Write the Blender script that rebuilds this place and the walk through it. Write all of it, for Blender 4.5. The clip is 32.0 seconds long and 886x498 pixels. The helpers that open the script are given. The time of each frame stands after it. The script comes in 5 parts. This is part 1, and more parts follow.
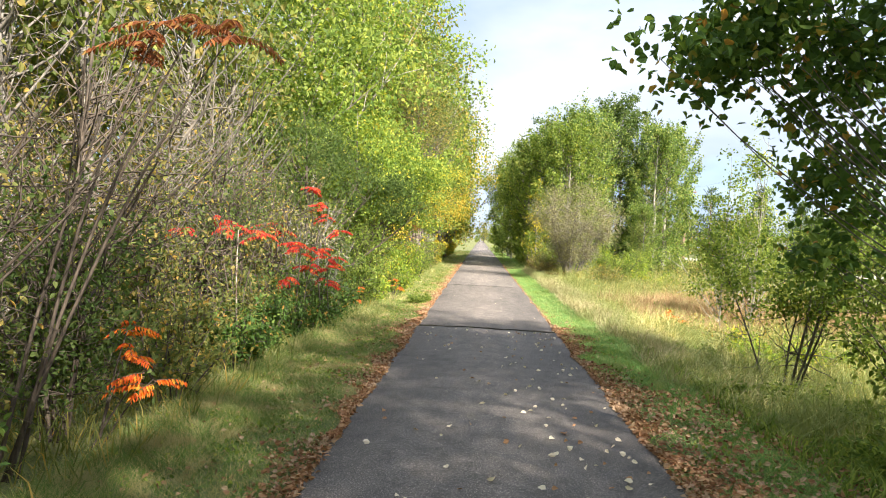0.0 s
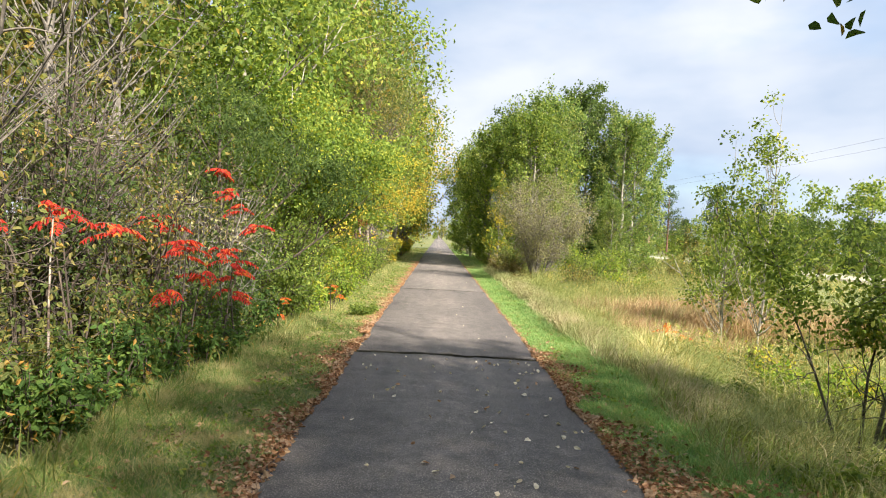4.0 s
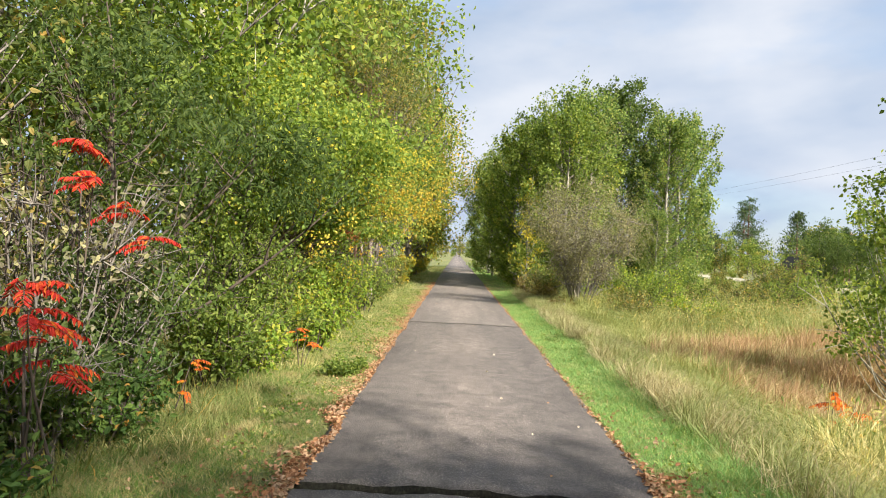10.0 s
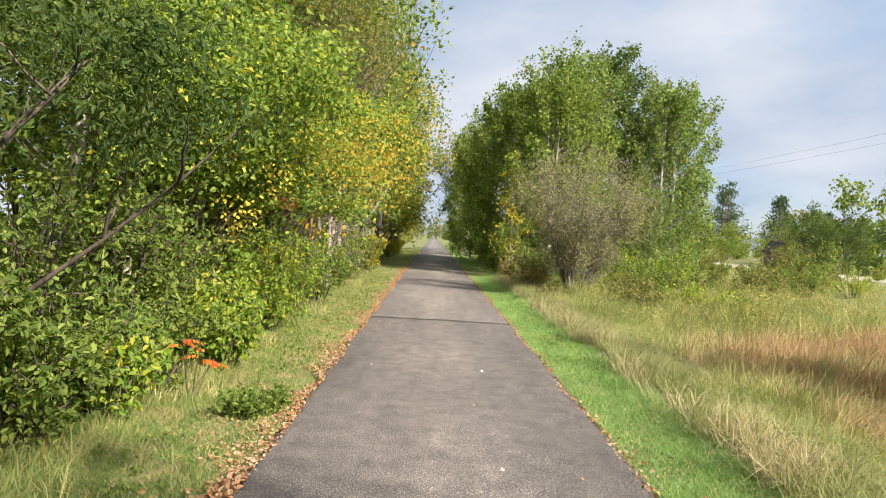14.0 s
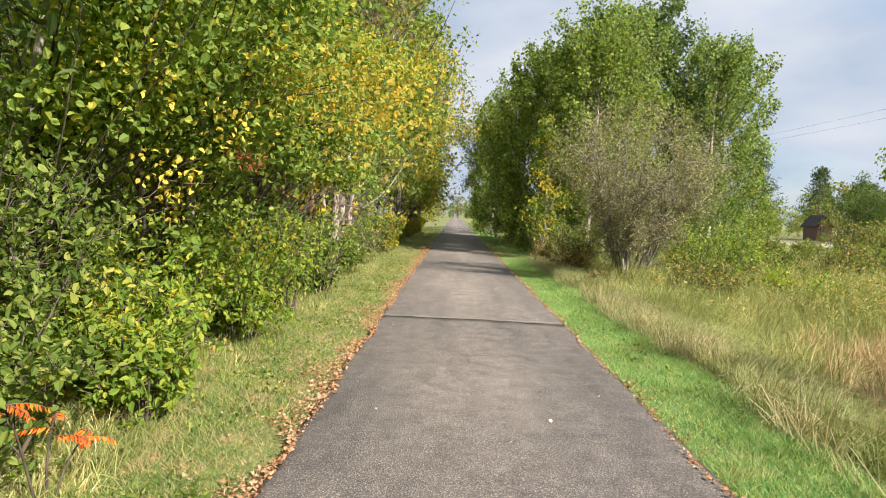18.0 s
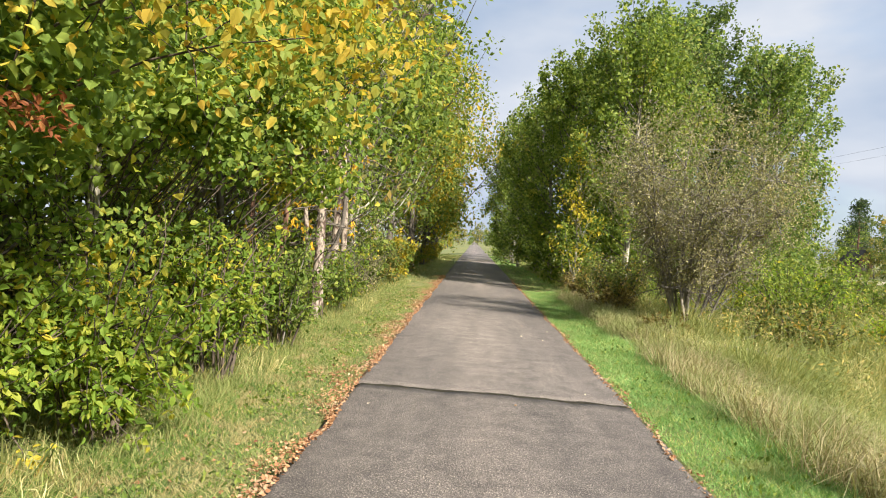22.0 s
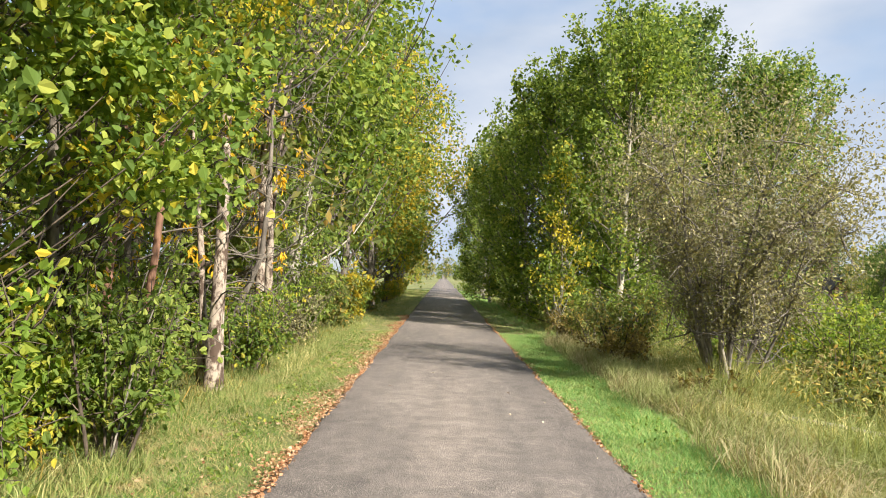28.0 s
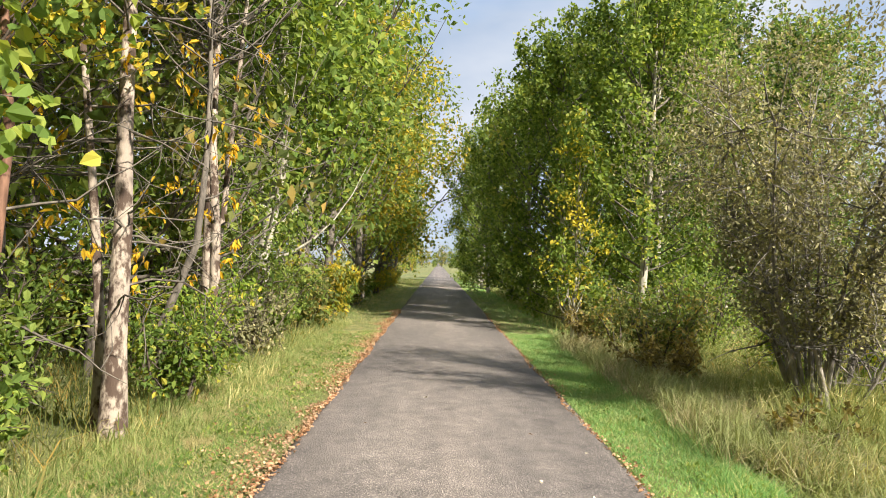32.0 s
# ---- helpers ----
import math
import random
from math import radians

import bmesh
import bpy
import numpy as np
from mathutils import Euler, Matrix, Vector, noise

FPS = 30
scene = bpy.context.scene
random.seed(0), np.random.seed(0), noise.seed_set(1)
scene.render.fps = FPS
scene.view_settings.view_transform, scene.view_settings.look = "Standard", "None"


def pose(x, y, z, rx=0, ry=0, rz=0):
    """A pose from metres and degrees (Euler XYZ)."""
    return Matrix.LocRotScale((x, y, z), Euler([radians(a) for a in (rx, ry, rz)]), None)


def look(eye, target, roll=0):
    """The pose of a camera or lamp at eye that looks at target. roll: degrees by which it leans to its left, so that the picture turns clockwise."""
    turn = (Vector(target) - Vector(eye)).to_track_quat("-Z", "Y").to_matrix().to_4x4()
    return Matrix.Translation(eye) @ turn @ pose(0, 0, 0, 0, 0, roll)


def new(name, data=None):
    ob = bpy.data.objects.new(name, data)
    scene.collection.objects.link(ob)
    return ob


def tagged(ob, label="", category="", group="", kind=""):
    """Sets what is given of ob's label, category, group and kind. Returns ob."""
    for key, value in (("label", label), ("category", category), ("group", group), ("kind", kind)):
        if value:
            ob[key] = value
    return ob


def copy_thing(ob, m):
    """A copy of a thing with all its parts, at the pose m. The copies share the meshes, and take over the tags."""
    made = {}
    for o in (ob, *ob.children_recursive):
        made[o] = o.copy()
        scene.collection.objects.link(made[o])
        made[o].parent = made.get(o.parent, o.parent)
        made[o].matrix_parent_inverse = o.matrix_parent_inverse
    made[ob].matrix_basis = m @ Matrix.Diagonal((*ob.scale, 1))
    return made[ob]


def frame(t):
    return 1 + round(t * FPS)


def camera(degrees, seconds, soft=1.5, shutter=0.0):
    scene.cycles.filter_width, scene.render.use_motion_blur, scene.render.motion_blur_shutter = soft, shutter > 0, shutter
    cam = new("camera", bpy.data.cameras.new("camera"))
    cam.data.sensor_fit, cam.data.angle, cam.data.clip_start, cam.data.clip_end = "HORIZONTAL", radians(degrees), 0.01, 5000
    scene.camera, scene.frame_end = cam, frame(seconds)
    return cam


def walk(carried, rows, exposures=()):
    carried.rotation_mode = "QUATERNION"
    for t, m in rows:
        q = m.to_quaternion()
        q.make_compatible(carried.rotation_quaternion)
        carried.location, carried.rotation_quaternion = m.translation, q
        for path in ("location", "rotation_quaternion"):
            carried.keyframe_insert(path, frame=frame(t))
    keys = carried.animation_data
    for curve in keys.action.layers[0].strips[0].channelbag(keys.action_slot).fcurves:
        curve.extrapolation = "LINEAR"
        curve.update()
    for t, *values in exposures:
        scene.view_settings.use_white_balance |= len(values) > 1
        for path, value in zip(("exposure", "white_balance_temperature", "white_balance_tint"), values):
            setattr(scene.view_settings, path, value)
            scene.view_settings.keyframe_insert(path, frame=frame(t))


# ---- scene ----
cam = camera(67.1, 32.0, soft=1.0)
# seconds, eye, target, roll
PATH = [
    (0, (-0.167, 0.752, 1.585), (-0.723, 10.735, 1.395), 2.48),
    (0.5, (-0.163, 1.117, 1.586), (-0.288, 11.114, 1.763), 2.05),
    (1, (-0.159, 1.481, 1.587), (-0.812, 11.457, 1.856), 1.96),
    (1.5, (-0.155, 1.846, 1.588), (-0.381, 11.843, 1.445), 0.35),
    (2, (-0.151, 2.211, 1.589), (-0.444, 12.207, 1.530), 1.88),
    (2.5, (-0.151, 2.575, 1.590), (-0.282, 12.574, 1.656), 2.91),
    (3, (-0.161, 2.913, 1.593), (0.754, 12.871, 1.634), 1.93),
    (3.5, (-0.167, 3.265, 1.594), (0.015, 13.261, 1.381), 3.39),
    (5.5, (-0.187, 4.676, 1.603), (-0.220, 14.674, 1.434), 1.56),
    (6, (-0.189, 5.075, 1.590), (-0.740, 15.059, 1.450), 2.25),
    (6.5, (-0.191, 5.455, 1.579), (-0.517, 15.449, 1.531), 1.07),
    (7, (-0.191, 5.828, 1.571), (0.005, 15.825, 1.418), 0.98),
    (7.5, (-0.192, 6.202, 1.566), (-0.550, 16.192, 1.294), 3.25),
    (8, (-0.193, 6.567, 1.562), (-0.317, 16.563, 1.308), 2.18),
    (8.5, (-0.196, 6.928, 1.562), (-0.203, 16.923, 1.258), 2.37),
    (9, (-0.200, 7.293, 1.568), (-0.389, 17.281, 1.119), 2.64),
    (9.5, (-0.202, 7.663, 1.578), (0.153, 17.653, 1.304), 1.11),
    (10, (-0.202, 8.037, 1.586), (-0.411, 18.035, 1.622), 2.25),
    (10.5, (-0.200, 8.413, 1.587), (-0.590, 18.405, 1.720), 1.63),
    (11, (-0.198, 8.795, 1.582), (-0.171, 18.790, 1.914), 1.19),
    (11.5, (-0.196, 9.184, 1.574), (-0.732, 19.170, 1.648), 2.45),
    (12, (-0.195, 9.572, 1.563), (-0.355, 19.568, 1.349), 2.12),
    (12.5, (-0.193, 9.948, 1.548), (-0.312, 19.947, 1.543), 2.69),
    (13, (-0.189, 10.316, 1.531), (-0.364, 20.315, 1.559), 2.47),
    (13.5, (-0.182, 10.684, 1.515), (0.200, 20.676, 1.461), 1.35),
    (14, (-0.173, 11.053, 1.499), (-0.017, 21.049, 1.290), 2.72),
    (14.5, (-0.170, 11.417, 1.485), (0.436, 21.394, 1.168), 2.03),
    (16.5, (-0.223, 12.610, 1.435), (-0.249, 22.606, 1.184), 2.99),
    (17, (-0.253, 13.030, 1.430), (-0.601, 23.023, 1.283), 3.03),
    (17.5, (-0.275, 13.421, 1.433), (0.191, 23.401, 0.996), 1.61),
    (18, (-0.285, 13.800, 1.436), (-0.436, 23.784, 0.894), 2.00),
    (18.5, (-0.284, 14.176, 1.436), (-0.390, 24.172, 1.151), 1.81),
    (19, (-0.274, 14.558, 1.431), (0.056, 24.553, 1.335), 1.97),
    (19.5, (-0.254, 14.953, 1.422), (-0.746, 24.940, 1.298), 3.06),
    (20, (-0.229, 15.333, 1.411), (0.116, 25.327, 1.380), 2.07),
    (20.5, (-0.206, 15.684, 1.400), (0.309, 25.671, 1.404), 3.18),
    (21, (-0.194, 16.027, 1.393), (-0.511, 26.022, 1.381), 2.68),
    (21.5, (-0.193, 16.367, 1.390), (-0.365, 26.365, 1.381), 1.39),
    (22, (-0.204, 16.698, 1.390), (-0.665, 26.686, 1.239), 3.09),
    (22.5, (-0.221, 17.023, 1.389), (-0.619, 27.005, 0.947), 2.62),
    (23, (-0.239, 17.358, 1.388), (-0.452, 27.346, 0.937), 2.10),
    (23.5, (-0.254, 17.710, 1.388), (-0.749, 27.695, 1.168), 3.05),
    (24, (-0.262, 18.062, 1.394), (-0.168, 28.052, 0.967), 1.84),
    (24.5, (-0.260, 18.389, 1.404), (-0.322, 28.382, 1.039), 2.87),
    (25, (-0.246, 18.685, 1.416), (-0.049, 28.683, 1.428), 2.47),
    (25.5, (-0.226, 18.933, 1.410), (0.281, 28.910, 1.869), 1.56),
    (27.5, (-0.152, 19.537, 1.379), (-0.421, 29.523, 1.837), 3.56),
    (28, (-0.155, 19.861, 1.381), (-0.172, 29.854, 1.767), 2.15),
    (28.5, (-0.169, 20.180, 1.377), (-0.496, 30.174, 1.520), 3.32),
    (29, (-0.186, 20.488, 1.373), (-0.187, 30.487, 1.232), 2.46),
    (29.5, (-0.199, 20.780, 1.371), (-0.206, 30.775, 1.072), 3.10),
    (30, (-0.204, 21.063, 1.374), (-0.662, 31.052, 1.235), 3.91),
    (30.5, (-0.199, 21.346, 1.380), (0.285, 31.334, 1.260), 2.05),
    (31, (-0.187, 21.621, 1.391), (-0.264, 31.615, 1.055), 3.70),
    (31.5, (-0.171, 21.886, 1.408), (-0.654, 31.865, 0.987), 3.54),
    (32, (-0.155, 22.150, 1.435), (-0.097, 32.148, 1.642), 1.77),
]
walk(cam, [(t, look(eye, target, roll)) for t, eye, target, roll in PATH],
     exposures=[(0.0, 1.76), (1.0, 1.54), (2.0, 1.48), (5.5, 1.36), (9.0, 1.27), (14.0, 1.16), (20.0, 1.12), (25.0, 1.2), (32.0, 1.22)])

# ---- world and sun ----
SUN_DIR = Vector((0.69, -0.72, 0)).normalized()
SUN_ELEV = radians(35.5)
world = bpy.data.worlds.new("sky_world")
scene.world = world
world.use_nodes = True
wn, wl = world.node_tree.nodes, world.node_tree.links
wn.clear()
w_out = wn.new("ShaderNodeOutputWorld")
w_bg = wn.new("ShaderNodeBackground")
w_sky = wn.new("ShaderNodeTexSky")
w_sky.sky_type = "NISHITA"
w_sky.sun_disc = False
w_sky.sun_elevation = SUN_ELEV
w_sky.sun_rotation = math.atan2(SUN_DIR.x, SUN_DIR.y)
w_sky.air_density, w_sky.dust_density = 1.0, 1.0
w_tc = wn.new("ShaderNodeTexCoord")
w_map = wn.new("ShaderNodeMapping")
w_map.inputs["Scale"].default_value = (1.6, 1.2, 3.8)
w_map.inputs["Rotation"].default_value = (0, radians(8), radians(20))
w_noise = wn.new("ShaderNodeTexNoise")
w_noise.inputs["Scale"].default_value = 1.5
w_noise.inputs["Detail"].default_value = 6
w_noise.inputs["Roughness"].default_value = 0.5
w_ramp = wn.new("ShaderNodeValToRGB")
w_ramp.color_ramp.elements[0].position = 0.24
w_ramp.color_ramp.elements[1].position = 0.48
w_mix = wn.new("ShaderNodeMix")
w_mix.data_type = "RGBA"
w_noise2 = wn.new("ShaderNodeTexNoise")
w_noise2.inputs["Scale"].default_value, w_noise2.inputs["Detail"].default_value, w_noise2.inputs["Roughness"].default_value = 1.7, 5, 0.46
w_cloud = wn.new("ShaderNodeValToRGB")
w_cloud.color_ramp.elements[0].position, w_cloud.color_ramp.elements[0].color = 0.38, (1.95, 2.5, 3.4, 1)
w_cloud.color_ramp.elements[1].position, w_cloud.color_ramp.elements[1].color = 0.64, (3.65, 3.85, 4.25, 1)
wl.new(w_map.outputs["Vector"], w_noise2.inputs["Vector"])
wl.new(w_noise2.outputs["Fac"], w_cloud.inputs["Fac"])
wl.new(w_cloud.outputs["Color"], w_mix.inputs["B"])
wl.new(w_tc.outputs["Generated"], w_map.inputs["Vector"])
wl.new(w_map.outputs["Vector"], w_noise.inputs["Vector"])
wl.new(w_noise.outputs["Fac"], w_ramp.inputs["Fac"])
wl.new(w_ramp.outputs["Color"], w_mix.inputs["Factor"])
wl.new(w_sky.outputs["Color"], w_mix.inputs["A"])
wl.new(w_mix.outputs["Result"], w_bg.inputs["Color"])
w_bg.inputs["Strength"].default_value = 0.095
wl.new(w_bg.outputs["Background"], w_out.inputs["Surface"])
sun = new("sun", bpy.data.lights.new("sun", "SUN"))
sun.data.energy = 5.0
sun.data.angle = radians(1.2)
sun.data.color = (1.0, 0.92, 0.79)
sun.matrix_world = look(SUN_DIR * 60 * math.cos(SUN_ELEV) + Vector((0, 0, 60 * math.sin(SUN_ELEV))), (0, 0, 0))

# ---- materials ----
def nodes_of(name):
    m = bpy.data.materials.new(name)
    m.use_nodes = True
    nt = m.node_tree
    return m, nt, nt.nodes["Principled BSDF"], nt.nodes["Material Output"]


def ramp_node(nt, stops, fac=None):
    r = nt.nodes.new("ShaderNodeValToRGB")
    el = r.color_ramp.elements
    while len(el) < len(stops):
        el.new(0.5)
    for e, (p, c) in zip(el, stops):
        e.position, e.color = p, (*c, 1)
    if fac is not None:
        nt.links.new(fac, r.inputs["Fac"])
    return r


def noise_node(nt, scale, detail=3, rough=0.55, vector=None, stretch=None):
    n = nt.nodes.new("ShaderNodeTexNoise")
    n.inputs["Scale"].default_value, n.inputs["Detail"].default_value, n.inputs["Roughness"].default_value = scale, detail, rough
    if vector is None:
        g = nt.nodes.new("ShaderNodeNewGeometry")
        vector = g.outputs["Position"]
    if stretch:
        mp = nt.nodes.new("ShaderNodeMapping")
        mp.inputs["Scale"].default_value = stretch
        nt.links.new(vector, mp.inputs["Vector"])
        vector = mp.outputs["Vector"]
    nt.links.new(vector, n.inputs["Vector"])
    return n


def mix_node(nt, fac, a, b, blend="MIX"):
    m = nt.nodes.new("ShaderNodeMix")
    m.data_type, m.blend_type = "RGBA", blend
    for sock, val in (("Factor", fac), ("A", a), ("B", b)):
        if isinstance(val, (int, float)):
            m.inputs[sock].default_value = val
        elif isinstance(val, tuple):
            m.inputs[sock].default_value = (*val, 1)
        else:
            nt.links.new(val, m.inputs[sock])
    return m.outputs["Result"]


def math_node(nt, op, a, b=0.0):
    m = nt.nodes.new("ShaderNodeMath")
    m.operation = op
    for i, val in enumerate((a, b)):
        if isinstance(val, (int, float)):
            m.inputs[i].default_value = val
        else:
            nt.links.new(val, m.inputs[i])
    return m.outputs[0]


def bump_node(nt, bsdf, height, strength, dist=0.01):
    b = nt.nodes.new("ShaderNodeBump")
    b.inputs["Strength"].default_value, b.inputs["Distance"].default_value = strength, dist
    nt.links.new(height, b.inputs["Height"])
    nt.links.new(b.outputs["Normal"], bsdf.inputs["Normal"])


def leaf_material(name, stops, patch=None, patch_scale=0.8, patch_at=0.62, glow=0.5, rough=0.6, lift=1.42):
    """Leaves: each one its own tone from the ramp; patch turns whole parts of the crown another colour."""
    m, nt, bsdf, out = nodes_of(name)
    g = nt.nodes.new("ShaderNodeNewGeometry")
    stops = [(p, (min(0.8, c[0] * lift * 1.03), min(0.8, c[1] * lift), min(0.8, c[2] * lift * 0.95))) for p, c in stops]
    patch = patch and tuple(min(0.8, v * lift) for v in patch)
    col = ramp_node(nt, stops, g.outputs["Random Per Island"]).outputs["Color"]
    big = noise_node(nt, 0.9, 2)
    col = mix_node(nt, 0.35, col, mix_node(nt, 1.0, col, ramp_node(nt, [(0.3, (0.55, 0.6, 0.5)), (0.7, (1.45, 1.35, 1.3))], big.outputs["Fac"]).outputs["Color"], "MULTIPLY"))
    if patch:
        pn = noise_node(nt, patch_scale, 2)
        jitter = math_node(nt, "ADD", pn.outputs["Fac"], math_node(nt, "MULTIPLY", math_node(nt, "SUBTRACT", g.outputs["Random Per Island"], 0.5), 0.22))
        f = ramp_node(nt, [(patch_at - 0.03, (0, 0, 0)), (patch_at + 0.03, (1, 1, 1))], jitter).outputs["Color"]
        col = mix_node(nt, f, col, patch)
    nt.links.new(col, bsdf.inputs["Base Color"])
    bsdf.inputs["Roughness"].default_value = rough
    bsdf.inputs["Specular IOR Level"].default_value = 0.15
    tr = nt.nodes.new("ShaderNodeBsdfTranslucent")
    nt.links.new(mix_node(nt, 1.0, col, (1.6, 1.5, 0.8), "MULTIPLY"), tr.inputs["Color"])
    mx = nt.nodes.new("ShaderNodeMixShader")
    mx.inputs["Fac"].default_value = glow
    nt.links.new(bsdf.outputs["BSDF"], mx.inputs[1])
    nt.links.new(tr.outputs["BSDF"], mx.inputs[2])
    nt.links.new(mx.outputs["Shader"], out.inputs["Surface"])
    return m


def bark_material(name, dark, light, scale=14, stretch=(1, 1, 0.25), at=0.5, edge=0.13):
    m, nt, bsdf, out = nodes_of(name)
    n1 = noise_node(nt, scale, 5, 0.65, stretch=stretch)
    n2 = noise_node(nt, 2.2, 3)
    col = ramp_node(nt, [(at - edge, dark), (at + edge, light)], n1.outputs["Fac"]).outputs["Color"]
    col = mix_node(nt, 0.5, col, mix_node(nt, 1.0, col, ramp_node(nt, [(0.35, (0.45, 0.42, 0.4)), (0.65, (1.1, 1.1, 1.05))], n2.outputs["Fac"]).outputs["Color"], "MULTIPLY"))
    nt.links.new(col, bsdf.inputs["Base Color"])
    bsdf.inputs["Roughness"].default_value = 0.85
    bump_node(nt, bsdf, n1.outputs["Fac"], 0.7, 0.02)
    return m


GREEN = [(0.0, (0.058, 0.10, 0.026)), (0.35, (0.098, 0.155, 0.036)), (0.7, (0.155, 0.215, 0.05)), (0.95, (0.24, 0.28, 0.065)), (1.0, (0.38, 0.32, 0.05))]
M_ASPEN = leaf_material("aspen_leaves", GREEN, (0.25, 0.27, 0.055), 0.55, 0.68, lift=1.6)
M_POPLAR = leaf_material("poplar_leaves", [(0.0, (0.06, 0.105, 0.04)), (0.45, (0.11, 0.175, 0.055)), (0.8, (0.19, 0.26, 0.085)), (1.0, (0.30, 0.34, 0.12))], (0.21, 0.235, 0.08), 0.5, 0.62, lift=1.3)
M_ASPEN_Y = leaf_material("turning_aspen_leaves", GREEN, (0.40, 0.34, 0.05), 0.9, 0.56)
M_GREEN = leaf_material("green_leaves", [(0.0, (0.050, 0.085, 0.022)), (0.5, (0.104, 0.155, 0.038)), (1.0, (0.205, 0.25, 0.07))], (0.28, 0.27, 0.065), 0.7, 0.70, lift=1.53)
M_DEEP = leaf_material("deep_green_leaves", [(0.0, (0.035, 0.062, 0.022)), (0.5, (0.068, 0.112, 0.036)), (1.0, (0.12, 0.165, 0.06))], lift=1.2)
M_STRAW = leaf_material("straw_grass", [(0.0, (0.21, 0.20, 0.11)), (0.5, (0.33, 0.29, 0.18)), (1.0, (0.47, 0.42, 0.29))], (0.20, 0.22, 0.09), 1.4, 0.52, glow=0.2, lift=1.25)
M_DARK = leaf_material("dark_leaves", [(0.0, (0.035, 0.07, 0.02)), (0.5, (0.06, 0.115, 0.03)), (0.93, (0.11, 0.17, 0.04)), (1.0, (0.34, 0.18, 0.05))], glow=0.35)
M_BRIGHT = leaf_material("light_leaves", [(0.0, (0.09, 0.155, 0.03)), (0.5, (0.15, 0.23, 0.04)), (1.0, (0.29, 0.32, 0.06))], (0.42, 0.35, 0.05), 1.6, 0.66)
M_OLIVE = leaf_material("olive_leaves", [(0.0, (0.06, 0.085, 0.03)), (0.5, (0.10, 0.125, 0.045)), (0.85, (0.17, 0.17, 0.06)), (1.0, (0.30, 0.20, 0.06))], (0.22, 0.19, 0.07), 1.2, 0.66, lift=1.52)
M_GREY = leaf_material("grey_green_leaves", [(0.0, (0.11, 0.115, 0.07)), (0.5, (0.165, 0.165, 0.095)), (0.85, (0.26, 0.25, 0.14)), (1.0, (0.37, 0.35, 0.20))], (0.18, 0.165, 0.11), 1.3, 0.58, glow=0.3)
M_RUST = leaf_material("rust_leaves", [(0.0, (0.14, 0.05, 0.025)), (0.6, (0.24, 0.085, 0.035)), (1.0, (0.28, 0.17, 0.06))], glow=0.3, lift=1.2)
M_PALEWOOD = bark_material("pale_dead_wood", (0.24, 0.21, 0.17), (0.50, 0.45, 0.38), 12, (1, 1, 0.3))
M_BROWN = leaf_material("browning_leaves", [(0.0, (0.08, 0.065, 0.025)), (0.5, (0.13, 0.11, 0.04)), (1.0, (0.20, 0.16, 0.05))], glow=0.25)
M_YELLOW = leaf_material("yellow_leaves", [(0.0, (0.42, 0.37, 0.07)), (0.5, (0.60, 0.50, 0.10)), (1.0, (0.70, 0.55, 0.10))], glow=0.4, lift=1.12)
M_AMBER = leaf_material("amber_leaves", [(0.0, (0.40, 0.28, 0.03)), (0.5, (0.60, 0.40, 0.03)), (1.0, (0.70, 0.44, 0.05))], glow=0.4, lift=1.1)
M_GOLD = leaf_material("golden_leaves", [(0.0, (0.17, 0.18, 0.03)), (0.5, (0.28, 0.24, 0.035)), (1.0, (0.42, 0.30, 0.04))], (0.11, 0.15, 0.03), 1.2, 0.54, glow=0.4)
M_GILT = leaf_material("gilded_leaves", [(0.0, (0.18, 0.19, 0.035)), (0.4, (0.31, 0.26, 0.045)), (1.0, (0.44, 0.30, 0.06))], (0.17, 0.21, 0.045), 2.4, 0.55, glow=0.45)
M_RED = leaf_material("red_sumac_leaves", [(0.0, (0.32, 0.025, 0.028)), (0.55, (0.52, 0.05, 0.035)), (0.85, (0.56, 0.11, 0.035)), (1.0, (0.48, 0.22, 0.04))], glow=0.35, lift=1.08)
M_ORANGE = leaf_material("orange_leaves", [(0.0, (0.62, 0.10, 0.03)), (0.6, (0.72, 0.20, 0.03)), (1.0, (0.62, 0.36, 0.05))], glow=0.35, lift=1.0)
M_LITTER = leaf_material("dry_fallen_leaves", [(0.0, (0.17, 0.085, 0.05)), (0.35, (0.34, 0.18, 0.10)), (0.7, (0.48, 0.29, 0.175)), (1.0, (0.60, 0.44, 0.30))], (0.46, 0.31, 0.20), 2.0, 0.58, glow=0.1, rough=0.75, lift=1.0)
M_PALE = leaf_material("pale_fallen_leaf", [(0.0, (0.42, 0.36, 0.28)), (0.6, (0.55, 0.50, 0.42)), (1.0, (0.60, 0.45, 0.20))], glow=0.1, rough=0.6)
M_PINE = leaf_material("pine_needles", [(0.0, (0.025, 0.05, 0.02)), (0.6, (0.05, 0.085, 0.03)), (1.0, (0.09, 0.12, 0.045))], glow=0.1)
M_VERGE = leaf_material("mown_grass", [(0.0, (0.095, 0.19, 0.07)), (0.45, (0.14, 0.27, 0.095)), (0.8, (0.22, 0.32, 0.13)), (1.0, (0.44, 0.39, 0.20))], (0.25, 0.28, 0.12), 1.5, 0.64, glow=0.35)
M_VERGE_L = leaf_material("worn_grass", [(0.0, (0.055, 0.11, 0.03)), (0.45, (0.10, 0.165, 0.045)), (0.7, (0.17, 0.21, 0.075)), (0.85, (0.30, 0.24, 0.13)), (1.0, (0.46, 0.36, 0.21))], (0.25, 0.22, 0.11), 2.6, 0.545, glow=0.3, lift=1.58)
